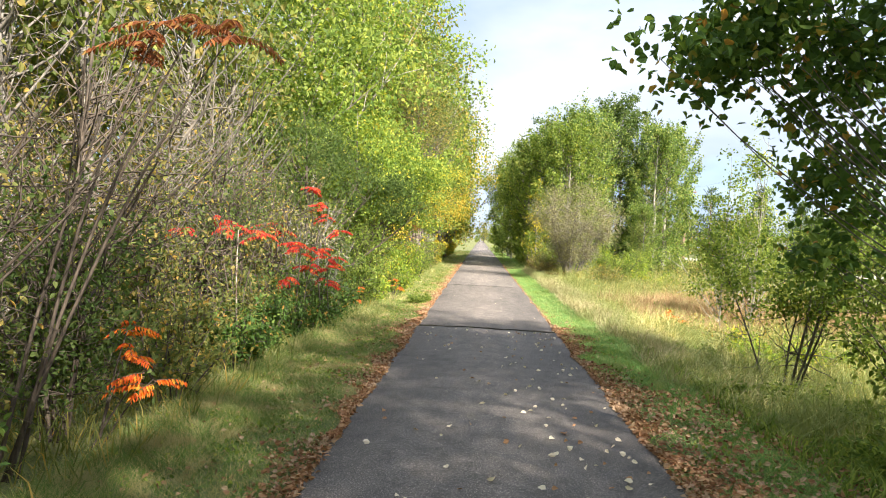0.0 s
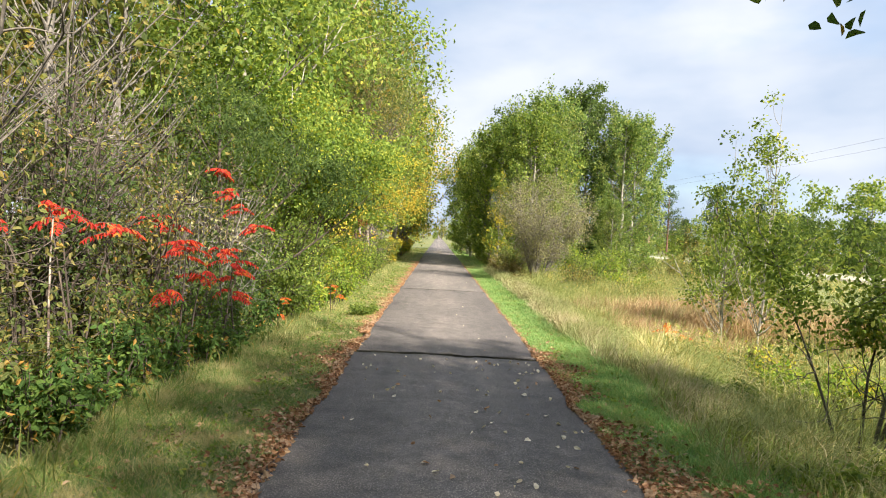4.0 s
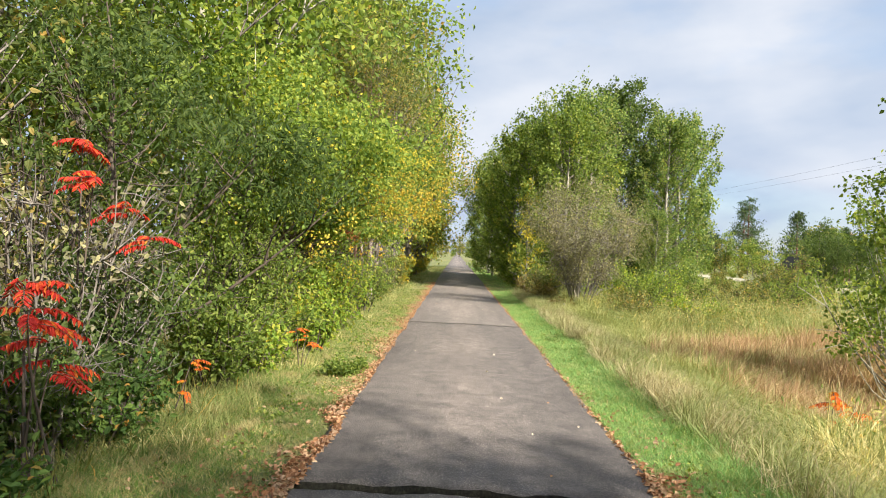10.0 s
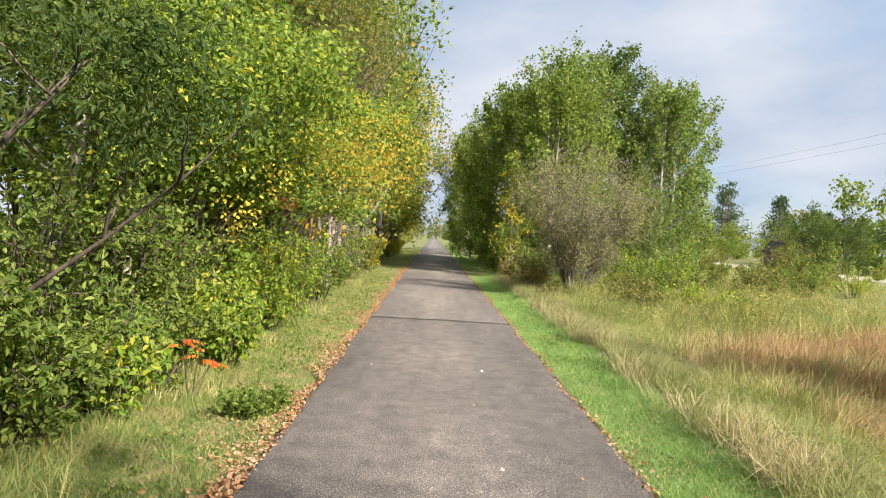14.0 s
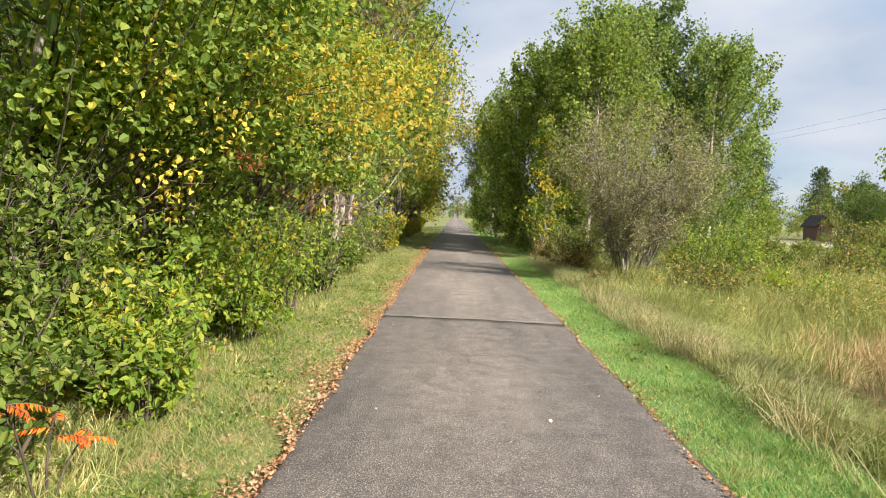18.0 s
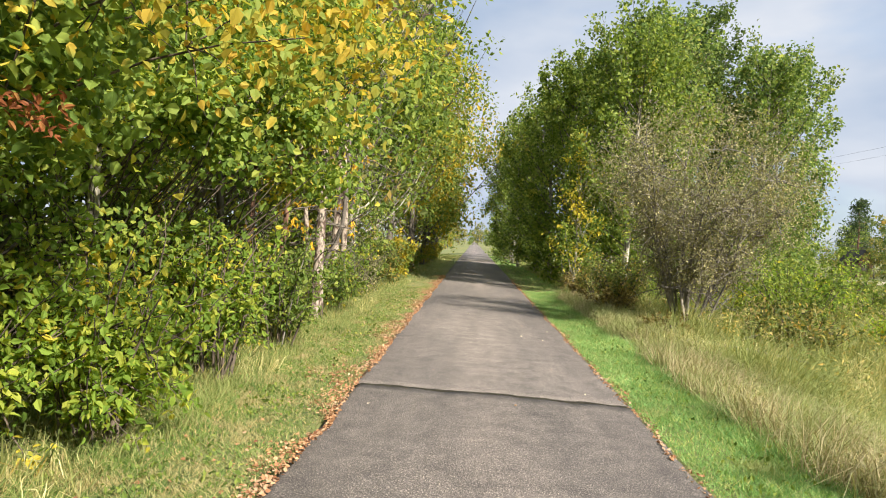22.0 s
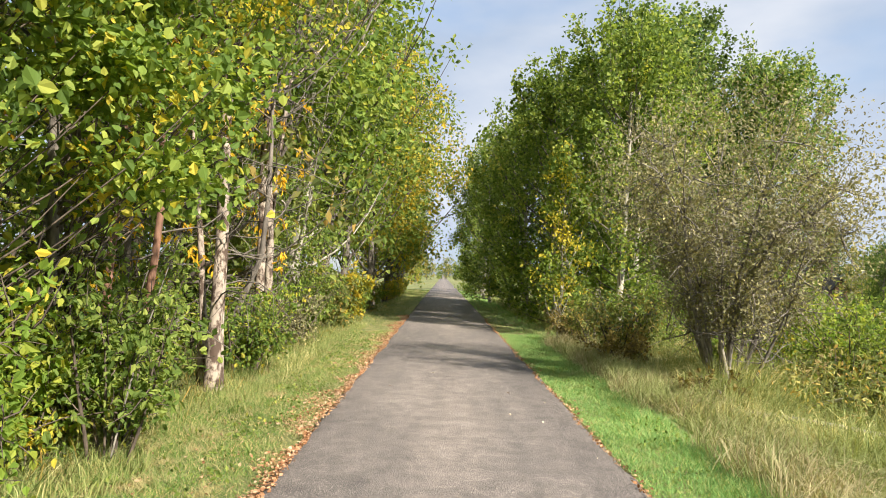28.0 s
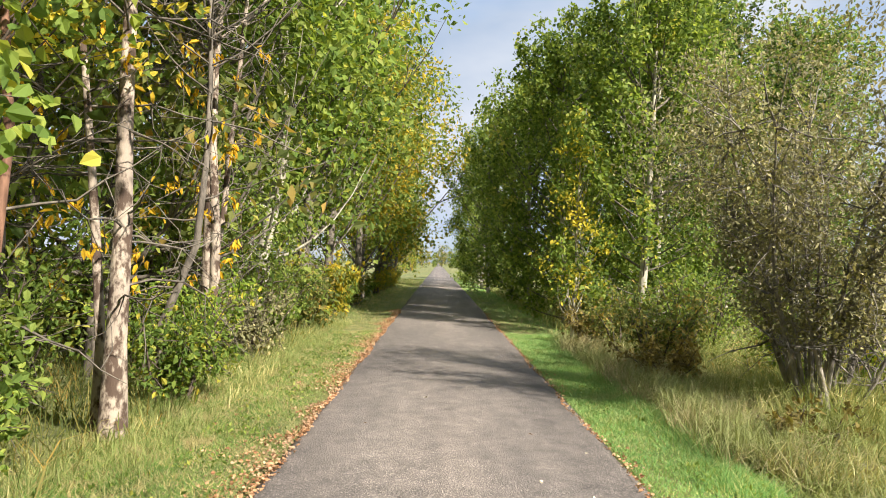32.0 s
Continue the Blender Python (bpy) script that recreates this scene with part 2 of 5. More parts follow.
M_TALL = leaf_material("tall_pale_grass", [(0.0, (0.085, 0.12, 0.04)), (0.4, (0.17, 0.185, 0.07)), (0.75, (0.33, 0.29, 0.15)), (1.0, (0.54, 0.45, 0.27))], (0.15, 0.17, 0.06), 1.1, 0.52, glow=0.25, lift=1.72)
M_FORB = leaf_material("field_weed_leaves", [(0.0, (0.085, 0.12, 0.035)), (0.5, (0.16, 0.18, 0.06)), (0.85, (0.27, 0.24, 0.09)), (1.0, (0.40, 0.28, 0.10))], (0.24, 0.19, 0.09), 0.8, 0.56, glow=0.35, lift=1.7)
M_TAN = leaf_material("russet_dry_grass", [(0.0, (0.20, 0.125, 0.075)), (0.5, (0.32, 0.215, 0.13)), (1.0, (0.48, 0.37, 0.24))], (0.30, 0.26, 0.13), 0.9, 0.56, glow=0.15)
M_BARK = bark_material("grey_bark", (0.07, 0.06, 0.05), (0.22, 0.19, 0.16))
M_TWIG = bark_material("brown_twigs", (0.05, 0.038, 0.03), (0.15, 0.115, 0.09), 20)
M_GREYTWIG = bark_material("grey_twigs", (0.11, 0.10, 0.09), (0.30, 0.27, 0.24), 20)
M_BIRCH = bark_material("pale_flaking_bark", (0.085, 0.055, 0.04), (0.42, 0.35, 0.29), 9, (1, 1, 0.6), 0.49, 0.05)
M_ASPENBARK = bark_material("aspen_bark", (0.15, 0.14, 0.11), (0.42, 0.39, 0.32), 7, (1, 1, 0.6), 0.42)
M_REDBARK = bark_material("reddish_bark", (0.10, 0.05, 0.03), (0.28, 0.15, 0.10), 12)
M_POLE = bark_material("weathered_pole_wood", (0.18, 0.11, 0.07), (0.38, 0.27, 0.18), 10, (1, 1, 0.06))


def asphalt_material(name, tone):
    m, nt, bsdf, out = nodes_of(name)
    g = nt.nodes.new("ShaderNodeNewGeometry")
    fine = noise_node(nt, 110, 4, 0.8)
    vor = nt.nodes.new("ShaderNodeTexVoronoi")
    vor.inputs["Scale"].default_value = 78
    nt.links.new(g.outputs["Position"], vor.inputs["Vector"])
    med = noise_node(nt, 5, 4, 0.6)
    big = noise_node(nt, 0.7, 3, 0.55, stretch=(1.0, 0.35, 1))
    col = ramp_node(nt, [(0.32, (0.085, 0.080, 0.079)), (0.55, (0.235, 0.219, 0.208)), (0.75, (0.50, 0.465, 0.43))], fine.outputs["Fac"]).outputs["Color"]
    stones = ramp_node(nt, [(0.0, (2.2, 2.1, 2.0)), (0.22, (1.2, 1.17, 1.15)), (0.5, (0.60, 0.59, 0.60))], vor.outputs["Distance"]).outputs["Color"]
    col = mix_node(nt, 1.0, col, stones, "MULTIPLY")
    col = mix_node(nt, 1.0, col, ramp_node(nt, [(0.3, (0.74, 0.735, 0.74)), (0.72, (1.2, 1.18, 1.16))], med.outputs["Fac"]).outputs["Color"], "MULTIPLY")
    col = mix_node(nt, 1.0, col, ramp_node(nt, [(0.3, (0.80, 0.795, 0.80)), (0.7, (1.22, 1.19, 1.16))], big.outputs["Fac"]).outputs["Color"], "MULTIPLY")
    streak = noise_node(nt, 1.3, 5, 0.62, stretch=(2.6, 0.22, 1))
    col = mix_node(nt, 1.0, col, ramp_node(nt, [(0.32, (0.88, 0.88, 0.885)), (0.66, (1.10, 1.09, 1.08))], streak.outputs["Fac"]).outputs["Color"], "MULTIPLY")
    # a paler strip worn by feet and wheels along the middle
    sep = nt.nodes.new("ShaderNodeSeparateXYZ")
    nt.links.new(g.outputs["Position"], sep.inputs[0])
    off = math_node(nt, "ABSOLUTE", math_node(nt, "SUBTRACT", sep.outputs["X"], -0.05))
    worn = ramp_node(nt, [(0.0, (1.2, 1.18, 1.16)), (0.3, (1.1, 1.09, 1.08)), (0.6, (1, 1, 1)), (1.0, (0.84, 0.84, 0.85))], off).outputs["Color"]
    col = mix_node(nt, 1.0, col, worn, "MULTIPLY")
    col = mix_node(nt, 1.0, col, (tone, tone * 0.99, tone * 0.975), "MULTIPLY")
    nt.links.new(col, bsdf.inputs["Base Color"])
    bsdf.inputs["Roughness"].default_value = 0.82
    bsdf.inputs["Specular IOR Level"].default_value = 0.35
    bump_node(nt, bsdf, math_node(nt, "SUBTRACT", fine.outputs["Fac"], math_node(nt, "MULTIPLY", vor.outputs["Distance"], 0.8)), 0.9, 0.006)
    return m


def soil_material(name, a, b, c, scale=3.0):
    m, nt, bsdf, out = nodes_of(name)
    n1 = noise_node(nt, scale, 6, 0.7)
    n2 = noise_node(nt, 40, 4, 0.7)
    n3 = noise_node(nt, 0.05, 3, 0.6)
    col = ramp_node(nt, [(0.35, a), (0.5, b), (0.68, c)], n1.outputs["Fac"]).outputs["Color"]
    col = mix_node(nt, 1.0, col, ramp_node(nt, [(0.3, (0.6, 0.6, 0.6)), (0.7, (1.35, 1.35, 1.3))], n2.outputs["Fac"]).outputs["Color"], "MULTIPLY")
    col = mix_node(nt, 1.0, col, ramp_node(nt, [(0.35, (0.85, 1.0, 0.8)), (0.65, (1.2, 1.1, 0.95))], n3.outputs["Fac"]).outputs["Color"], "MULTIPLY")
    nt.links.new(col, bsdf.inputs["Base Color"])
    bsdf.inputs["Roughness"].default_value = 0.95
    bump_node(nt, bsdf, n2.outputs["Fac"], 0.8, 0.03)
    return m


# one asphalt in three tones; the far one paints in brightening by grazing light
M_ASPHALT, M_ASPHALT_MID, M_ASPHALT_FAR_LIT = asphalt_material("worn_asphalt", 1.14), asphalt_material("mid_asphalt", 1.06), asphalt_material("far_lit_asphalt", 1.25)
M_GROUND = soil_material("grassy_earth", (0.10, 0.12, 0.045), (0.18, 0.19, 0.075), (0.29, 0.25, 0.13))
M_CRACK = soil_material("dark_crack_earth", (0.015, 0.013, 0.012), (0.03, 0.026, 0.022), (0.05, 0.045, 0.035), 20)
M_ROAD = soil_material("pale_gravel", (0.30, 0.27, 0.23), (0.38, 0.35, 0.30), (0.45, 0.42, 0.37), 2)

# ---- mesh helpers ----
def quick_mesh(name, verts, loops, sizes, smooth=False):
    me = bpy.data.meshes.new(name)
    verts = np.asarray(verts, np.float32)
    loops, sizes = np.asarray(loops, np.int32).ravel(), np.asarray(sizes, np.int32)
    me.vertices.add(len(verts))
    me.vertices.foreach_set("co", verts.ravel())
    me.loops.add(len(loops))
    me.loops.foreach_set("vertex_index", loops)
    me.polygons.add(len(sizes))
    me.polygons.foreach_set("loop_start", np.concatenate([[0], np.cumsum(sizes)[:-1]]).astype(np.int32))
    me.polygons.foreach_set("use_smooth", np.full(len(sizes), smooth))
    me.update(calc_edges=True)
    return me


class Tubes:
    """Collects tapered round tubes into one mesh."""

    def __init__(self):
        self.v, self.f, self.n = [], [], 0

    def add(self, pts, radii, sides=5):
        pts = np.asarray(pts, float)
        k = len(pts)
        d = np.gradient(pts, axis=0)
        d /= np.linalg.norm(d, axis=1, keepdims=True) + 1e-9
        ref = np.where(np.abs(d[:, 2:3]) > 0.9, np.array([[1.0, 0, 0]]), np.array([[0, 0, 1.0]]))
        a = np.cross(d, ref)
        a /= np.linalg.norm(a, axis=1, keepdims=True) + 1e-9
        b = np.cross(d, a)
        for i in range(1, k):
            if a[i] @ a[i - 1] < 0:
                a[i], b[i] = -a[i], -b[i]
        ang = np.arange(sides) * 2 * math.pi / sides
        ring = np.cos(ang)[None, :, None] * a[:, None] + np.sin(ang)[None, :, None] * b[:, None]
        v = pts[:, None] + ring * np.asarray(radii, float)[:, None, None]
        self.v.append(v.reshape(-1, 3))
        i, j = np.meshgrid(np.arange(k - 1), np.arange(sides), indexing="ij")
        j2 = (j + 1) % sides
        q = np.stack([i * sides + j, i * sides + j2, (i + 1) * sides + j2, (i + 1) * sides + j], -1).reshape(-1, 4)
        self.f.append(q + self.n)
        self.n += k * sides

    def mesh(self, name):
        v, f = np.concatenate(self.v), np.concatenate(self.f)
        return quick_mesh(name, v, f, np.full(len(f), 4), True)


def part_mesh(name, me, material, parent, label=""):
    me.materials.clear()
    me.materials.append(material)
    ob = new(name, me)
    ob.parent = parent
    if label:
        tagged(ob, label)
    if name in ("twig_spray", "branch_spray", "foliage", "leaflet_spray", "leaf_rib", "crown", "needles"):
        tagged(ob, kind="stuff")
    return ob


def part(name, bm, material, parent, label=""):
    me = bpy.data.meshes.new(name)
    bm.to_mesh(me)
    bm.free()
    return part_mesh(name, me, material, parent, label)


def thing(name, label, category, loc=(0, 0, 0), group="", kind=""):
    ob = new(name)
    ob.matrix_basis = pose(*loc)
    return tagged(ob, label, category, group, kind)


def unit(v):
    return v / (np.linalg.norm(v, axis=-1, keepdims=True) + 1e-9)


def leaves(name, base, size, rng, aim=None, spread=1.0, width=0.62, round_leaf=True):
    """A mesh of single leaves; each is folded along its rib, hangs a little and points its own way."""
    n = len(base)
    size = np.broadcast_to(np.asarray(size, float), (n,))[:, None]
    d = rng.normal(size=(n, 3)) * spread + (np.array([0, 0, -0.35]) if aim is None else aim)
    d = unit(d)
    up = unit(rng.normal(size=(n, 3)) * 0.7 + np.array([0, 0, 0.8]))
    s = unit(np.cross(d, up))
    nrm = np.cross(s, d)
    w = size * width * 0.5
    if round_leaf:
        v = np.stack([base, base + d * size * 0.28 + s * w * 0.92 + nrm * w * 0.25, base + d * size * 0.66 + s * w * 0.72 + nrm * w * 0.2, base + d * size - nrm * size * 0.12,
                      base + d * size * 0.66 - s * w * 0.72 + nrm * w * 0.2, base + d * size * 0.28 - s * w * 0.92 + nrm * w * 0.25], 1)
        f = np.array([0, 1, 2, 3, 0, 3, 4, 5])
        k = 6
    else:
        v = np.stack([base, base + d * size * 0.45 + s * w + nrm * w * 0.25, base + d * size - nrm * size * 0.1, base + d * size * 0.45 - s * w + nrm * w * 0.25], 1)
        f = np.array([0, 1, 2, 0, 2, 3])
        k = 4
    loops = (f[None] + (np.arange(n) * k)[:, None]).ravel()
    per = 4 if round_leaf else 3
    return quick_mesh(name, v.reshape(-1, 3), loops, np.full(n * 2, per))


def blades(name, root, height, rng, width=0.006, lean=0.35, wind=(0.1, 0.0)):
    """A mesh of grass blades, each bent over, tapering to a tip."""
    n = len(root)
    h = np.broadcast_to(np.asarray(height, float), (n,))[:, None]
    a = rng.uniform(0, 2 * math.pi, n)
    side = np.stack([np.cos(a), np.sin(a), np.zeros(n)], -1)
    bend = rng.normal(size=(n, 3)) * lean
    bend[:, :2] += np.array(wind)
    bend[:, 2] = 0
    w = np.broadcast_to(np.asarray(width, float), (n,))[:, None]
    up = np.array([0, 0, 1.0])
    mid = root + up * h * 0.55 + bend * h * 0.35
    tip = root + up * h * np.maximum(0.35, 1 - 0.4 * np.linalg.norm(bend, axis=1, keepdims=True)) + bend * h * 1.0
    v = np.stack([root - side * w, root + side * w, mid + side * w * 0.75, mid - side * w * 0.75, tip], 1)
    f = np.array([0, 1, 2, 3, 3, 2, 4])
    loops = (f[None] + (np.arange(n) * 5)[:, None]).ravel()
    return quick_mesh(name, v.reshape(-1, 3), loops, np.tile([4, 3], n))


def short_blades(name, root, height, rng, width=0.006, lean=0.5):
    """Short grass: one leaning pointed blade each."""
    n = len(root)
    h = np.broadcast_to(np.asarray(height, float), (n,))[:, None]
    a = rng.uniform(0, 2 * math.pi, n)
    side = np.stack([np.cos(a), np.sin(a), np.zeros(n)], -1) * np.broadcast_to(np.asarray(width, float), (n,))[:, None]
    tip = root + np.concatenate([rng.normal(size=(n, 2)) * lean, np.ones((n, 1))], 1) * h
    return quick_mesh(name, np.stack([root - side, root + side, tip], 1).reshape(-1, 3), np.arange(3 * n), np.full(n, 3))


def smooth01(a, b, x):
    t = np.clip((np.asarray(x, float) - a) / (b - a), 0, 1)
    return t * t * (3 - 2 * t)


def ground_z(x, y):
    """The lie of the land: the trail on a low bank, a ditch on one side that fills up further on, level field beyond."""
    x, y = np.asarray(x, float), np.asarray(y, float)
    deep = 0.25 + 0.40 * smooth01(5, 11, y) * (1 - smooth01(22, 28, y))
    right = -deep * smooth01(2.0, 4.2, x) + (deep - 0.30) * smooth01(5.0, 9.0, x) * smooth01(0.0, 0.1, deep - 0.2)
    left = -0.06 * smooth01(-1.3, -2.4, x) - 0.22 * smooth01(-2.6, -4.5, x)
    bumps = 0.03 * np.sin(x * 1.9 + 0.7 * y) * np.sin(y * 1.3 - 0.5 * x) * smooth01(1.5, 2.8, np.abs(x))
    return np.where(x > 0, right, left) + bumps - 0.012


def scatter(rng, n, x0, x1, y0, y1):
    x, y = rng.uniform(x0, x1, n), rng.uniform(y0, y1, n)
    return np.stack([x, y, ground_z(x, y)], -1)


def bezier(a, b, c, k=6):
    t = np.linspace(0, 1, k)[:, None]
    return (1 - t) ** 2 * np.asarray(a) + 2 * t * (1 - t) * np.asarray(b) + t * t * np.asarray(c)


def wander(rng, start, way, length, k=6, wobble=0.2, rise=0.0):
    """A crooked line of k points."""
    pts, d = [np.array(start, float)], unit(np.array(way, float))
    for i in range(k - 1):
        d = unit(d + rng.normal(size=3) * wobble + np.array([0, 0, rise]))
        pts.append(pts[-1] + d * length / (k - 1))
    return np.array(pts)


# ---- plants ----
def tree(name, label, category, loc, height, rng, r_trunk, lobes, clumps, per_clump, leaf, clump_r, leaf_mat, bark, group="", lean=(0, 0), limbs=5,
         crook=0.03, round_leaf=False, bare=0, every=0, twig_r=0.03, gather=0.30, twig_mat=None, spread=1.0, width=0.62):
    """A tree: crooked tapered trunk, limbs, finer branches and a crown of leaf clumps. lobes: (x, y, z, rx, ry, rz) ellipsoids that hold the clumps."""
    root = thing(name, label, category, loc, group)
    k = 9
    zz = np.linspace(-0.1, height * 0.97, k)
    line = np.stack([np.cumsum(rng.normal(size=k)) * crook * height * 0.3 + lean[0] * (np.maximum(zz, 0) / height) ** 1.4 * height,
                     np.cumsum(rng.normal(size=k)) * crook * height * 0.3 + lean[1] * (np.maximum(zz, 0) / height) ** 1.4 * height, zz], -1)
    line[0, :2] = line[1, :2] = 0
    rad = r_trunk * (1 - 0.9 * np.linspace(0, 1, k)) * np.where(np.arange(k) == 0, 1.35, 1)
    t = Tubes()
    t.add(line, rad, 8)
    part_mesh("trunk", t.mesh("trunk"), bark, root)
    lobes = np.array(lobes, float)
    vol = np.prod(lobes[:, 3:], axis=1) ** 0.67
    # boughs first, then clumps gathered round each bough's end, so that the crown has masses and gaps
    nb = max(9, clumps // (6 if clumps > 100 else 2))
    bough_lobe = rng.choice(len(lobes), nb, p=vol / vol.sum())
    u = unit(rng.normal(size=(nb, 3))) * rng.uniform(0.35, 1.0, (nb, 1)) ** 0.4
    bough = lobes[bough_lobe, :3] + u * lobes[bough_lobe, 3:] * 0.95
    pick = rng.integers(0, nb, clumps)
    cen = bough[pick] + rng.normal(size=(clumps, 3)) * lobes[bough_lobe[pick], 3:] * np.array([gather, gather, gather * 0.67])
    cen[:, 2] = np.maximum(cen[:, 2], 0.25)

    def fork(c, low=0.1):
        h = np.clip(c[2] - np.linalg.norm(c[:2]) * rng.uniform(0.5, 1.0) - 0.1 * height, low * height, height * 0.9)
        s = np.array([np.interp(h, zz, line[:, 0]), np.interp(h, zz, line[:, 1]), h])
        m = s * 0.45 + c * 0.55 + np.array([0, 0, -0.06 * height]) + rng.normal(size=3) * 0.05 * height * 0.3
        r = np.interp(h, zz, rad)
        return bezier(s, m, c, 6), r

    order = np.argsort(-np.linalg.norm(cen[:, :2], axis=1))
    for i in order[:: max(1, clumps // max(limbs, 1))][:limbs]:
        b, r = fork(cen[i])
        tb = Tubes()
        tb.add(b, np.linspace(r * 0.42, 0.006, 6), 6)
        for q in range(3):
            s = b[rng.integers(2, 5)]
            tb.add(wander(rng, s, (cen[i] - s) + rng.normal(size=3) * 0.6, 0.12 * height + 0.2, 5, 0.25), np.linspace(r * 0.16 + 0.004, 0.003, 5), 4)
        part_mesh("limb", tb.mesh("limb"), bark, root)
    tw = Tubes()
    for i in range(0, clumps, every or (1 if clumps < 70 else 2)):
        b, r = fork(cen[i])
        tw.add(b, np.linspace(min(r * 0.3, twig_r) + 0.004, 0.003, 6), 4)
    for i in range(bare):
        h = rng.uniform(0.12, 0.75) * height
        s = np.array([np.interp(h, zz, line[:, 0]), np.interp(h, zz, line[:, 1]), h])
        w = wander(rng, s, (*rng.normal(size=2), rng.uniform(-0.25, 0.5)), rng.uniform(0.08, 0.22) * height, 6, 0.22)
        tw.add(w, np.linspace(0.012, 0.003, 6), 4)
        for q in range(3):
            tw.add(wander(rng, w[rng.integers(2, 5)], rng.normal(size=3), 0.07 * height, 4, 0.3), np.linspace(0.006, 0.002, 4), 3)
    part_mesh("branch_spray", tw.mesh("branch_spray"), twig_mat or bark, root)
    if per_clump:
        m = rng.poisson(per_clump, clumps)
        idx = np.repeat(np.arange(clumps), m)
        off = rng.normal(size=(len(idx), 3)) * np.array([0.5, 0.5, 0.38]) * clump_r
        base = cen[idx] + off
        base[:, 2] = np.maximum(base[:, 2], 0.03)
        part_mesh("crown", leaves("crown", base, leaf * rng.uniform(0.65, 1.25, len(idx)), rng, spread=spread, width=width, round_leaf=round_leaf), leaf_mat, root)
    return root


def shrub(name, label, category, loc, height, radius, rng, stems, leaf_n, leaf, leaf_mat, bark, group="", twigs=4, spray=0.6, round_leaf=True, base_bare=0.15, lean=(0, 0),
          width=0.6, r_stem=0.014, foot_r=None, twig_len=1.0, fine=1, puff=1.0, jmin=2):
    """A many-stemmed bush: stems fan out from the root, each with side twigs, leaves along all of them."""
    root = thing(name, label, category, loc, group)
    spots, tubes_fine = [], Tubes()
    for i in range(stems):
        a = rng.uniform(0, 2 * math.pi)
        out = radius * math.sqrt(rng.uniform(0.03, 1)) * spray
        top = np.array([math.cos(a) * out / spray + lean[0], math.sin(a) * out / spray + lean[1], height * rng.uniform(0.62, 1.0) * (1 - 0.25 * (out / radius) ** 2)])
        foot = np.array([math.cos(a), math.sin(a), 0]) * rng.uniform(0.02, foot_r or 0.12 + 0.1 * radius)
        mid = foot * 0.6 + top * np.array([0.35, 0.35, 0.6]) + rng.normal(size=3) * 0.06 * height
        b = bezier(foot - np.array([0, 0, 0.08]), mid, top, 8) + np.cumsum(rng.normal(size=(8, 3)) * 0.012 * height, 0) * np.linspace(0, 1, 8)[:, None]
        r0 = r_stem * rng.uniform(0.6, 1.3) * (0.6 + 0.4 * height)
        if i < 10:
            st = Tubes()
            st.add(b, np.linspace(r0, 0.003, 8), 6)
            part_mesh("stem", st.mesh("stem"), bark, root)
        else:
            tubes_fine.add(b, np.linspace(r0 * 0.8, 0.003, 8), 4)
        spots.append(b[2:])
        for q in range(twigs):
            j = rng.integers(jmin, 7)
            w = wander(rng, b[j], (top - foot) * np.array([1, 1, 0.35]) + rng.normal(size=3) * 0.7 * height, twig_len * height * rng.uniform(0.14, 0.34), 6, 0.22, 0.05)
            tubes_fine.add(w, np.linspace(r0 * 0.35 + 0.002, 0.0018, 6), 3)
            spots.append(w)
            for z in range(fine):
                w2 = wander(rng, w[rng.integers(1, 5)], rng.normal(size=3) + np.array([0, 0, 0.2]), twig_len * height * rng.uniform(0.06, 0.15), 5, 0.25)
                tubes_fine.add(w2, np.linspace(0.0035, 0.0012, 5), 3)
                spots.append(w2)
    part_mesh("twig_spray", tubes_fine.mesh("twig_spray"), bark, root)
    if leaf_n:
        pool = np.concatenate(spots)
        pool = pool[pool[:, 2] > base_bare * height]
        base = pool[rng.integers(0, len(pool), leaf_n)] + rng.normal(size=(leaf_n, 3)) * 0.05 * puff * (0.5 + 0.5 * height)
        base[:, 2] = np.maximum(base[:, 2], 0.03)
        part_mesh("foliage", leaves("foliage", base, leaf * rng.uniform(0.6, 1.25, leaf_n), rng, round_leaf=round_leaf, width=width), leaf_mat, root)
    return root


def frond(rng, foot, way, length, pairs, leaflet):
    """The leaflets of one drooping feathered sumac leaf, and its rib."""
    rib = wander(rng, foot, way, length, 7, 0.06, -0.16)
    t = np.linspace(0.12, 1.0, pairs)
    p = np.stack([np.interp(t * 6, np.arange(7), rib[:, i]) for i in range(3)], -1)
    d = unit(np.gradient(p, axis=0))
    s = unit(np.cross(d, np.array([0, 0, 1.0])))
    base = np.concatenate([p, p])
    aim = np.concatenate([s, -s]) * 1.0 + np.concatenate([d, d]) * 0.45 + np.array([0, 0, -0.75])
    return rib, base, aim, np.full(len(base), leaflet) * np.concatenate([1.05 - 0.5 * np.abs(t - 0.4)] * 2)


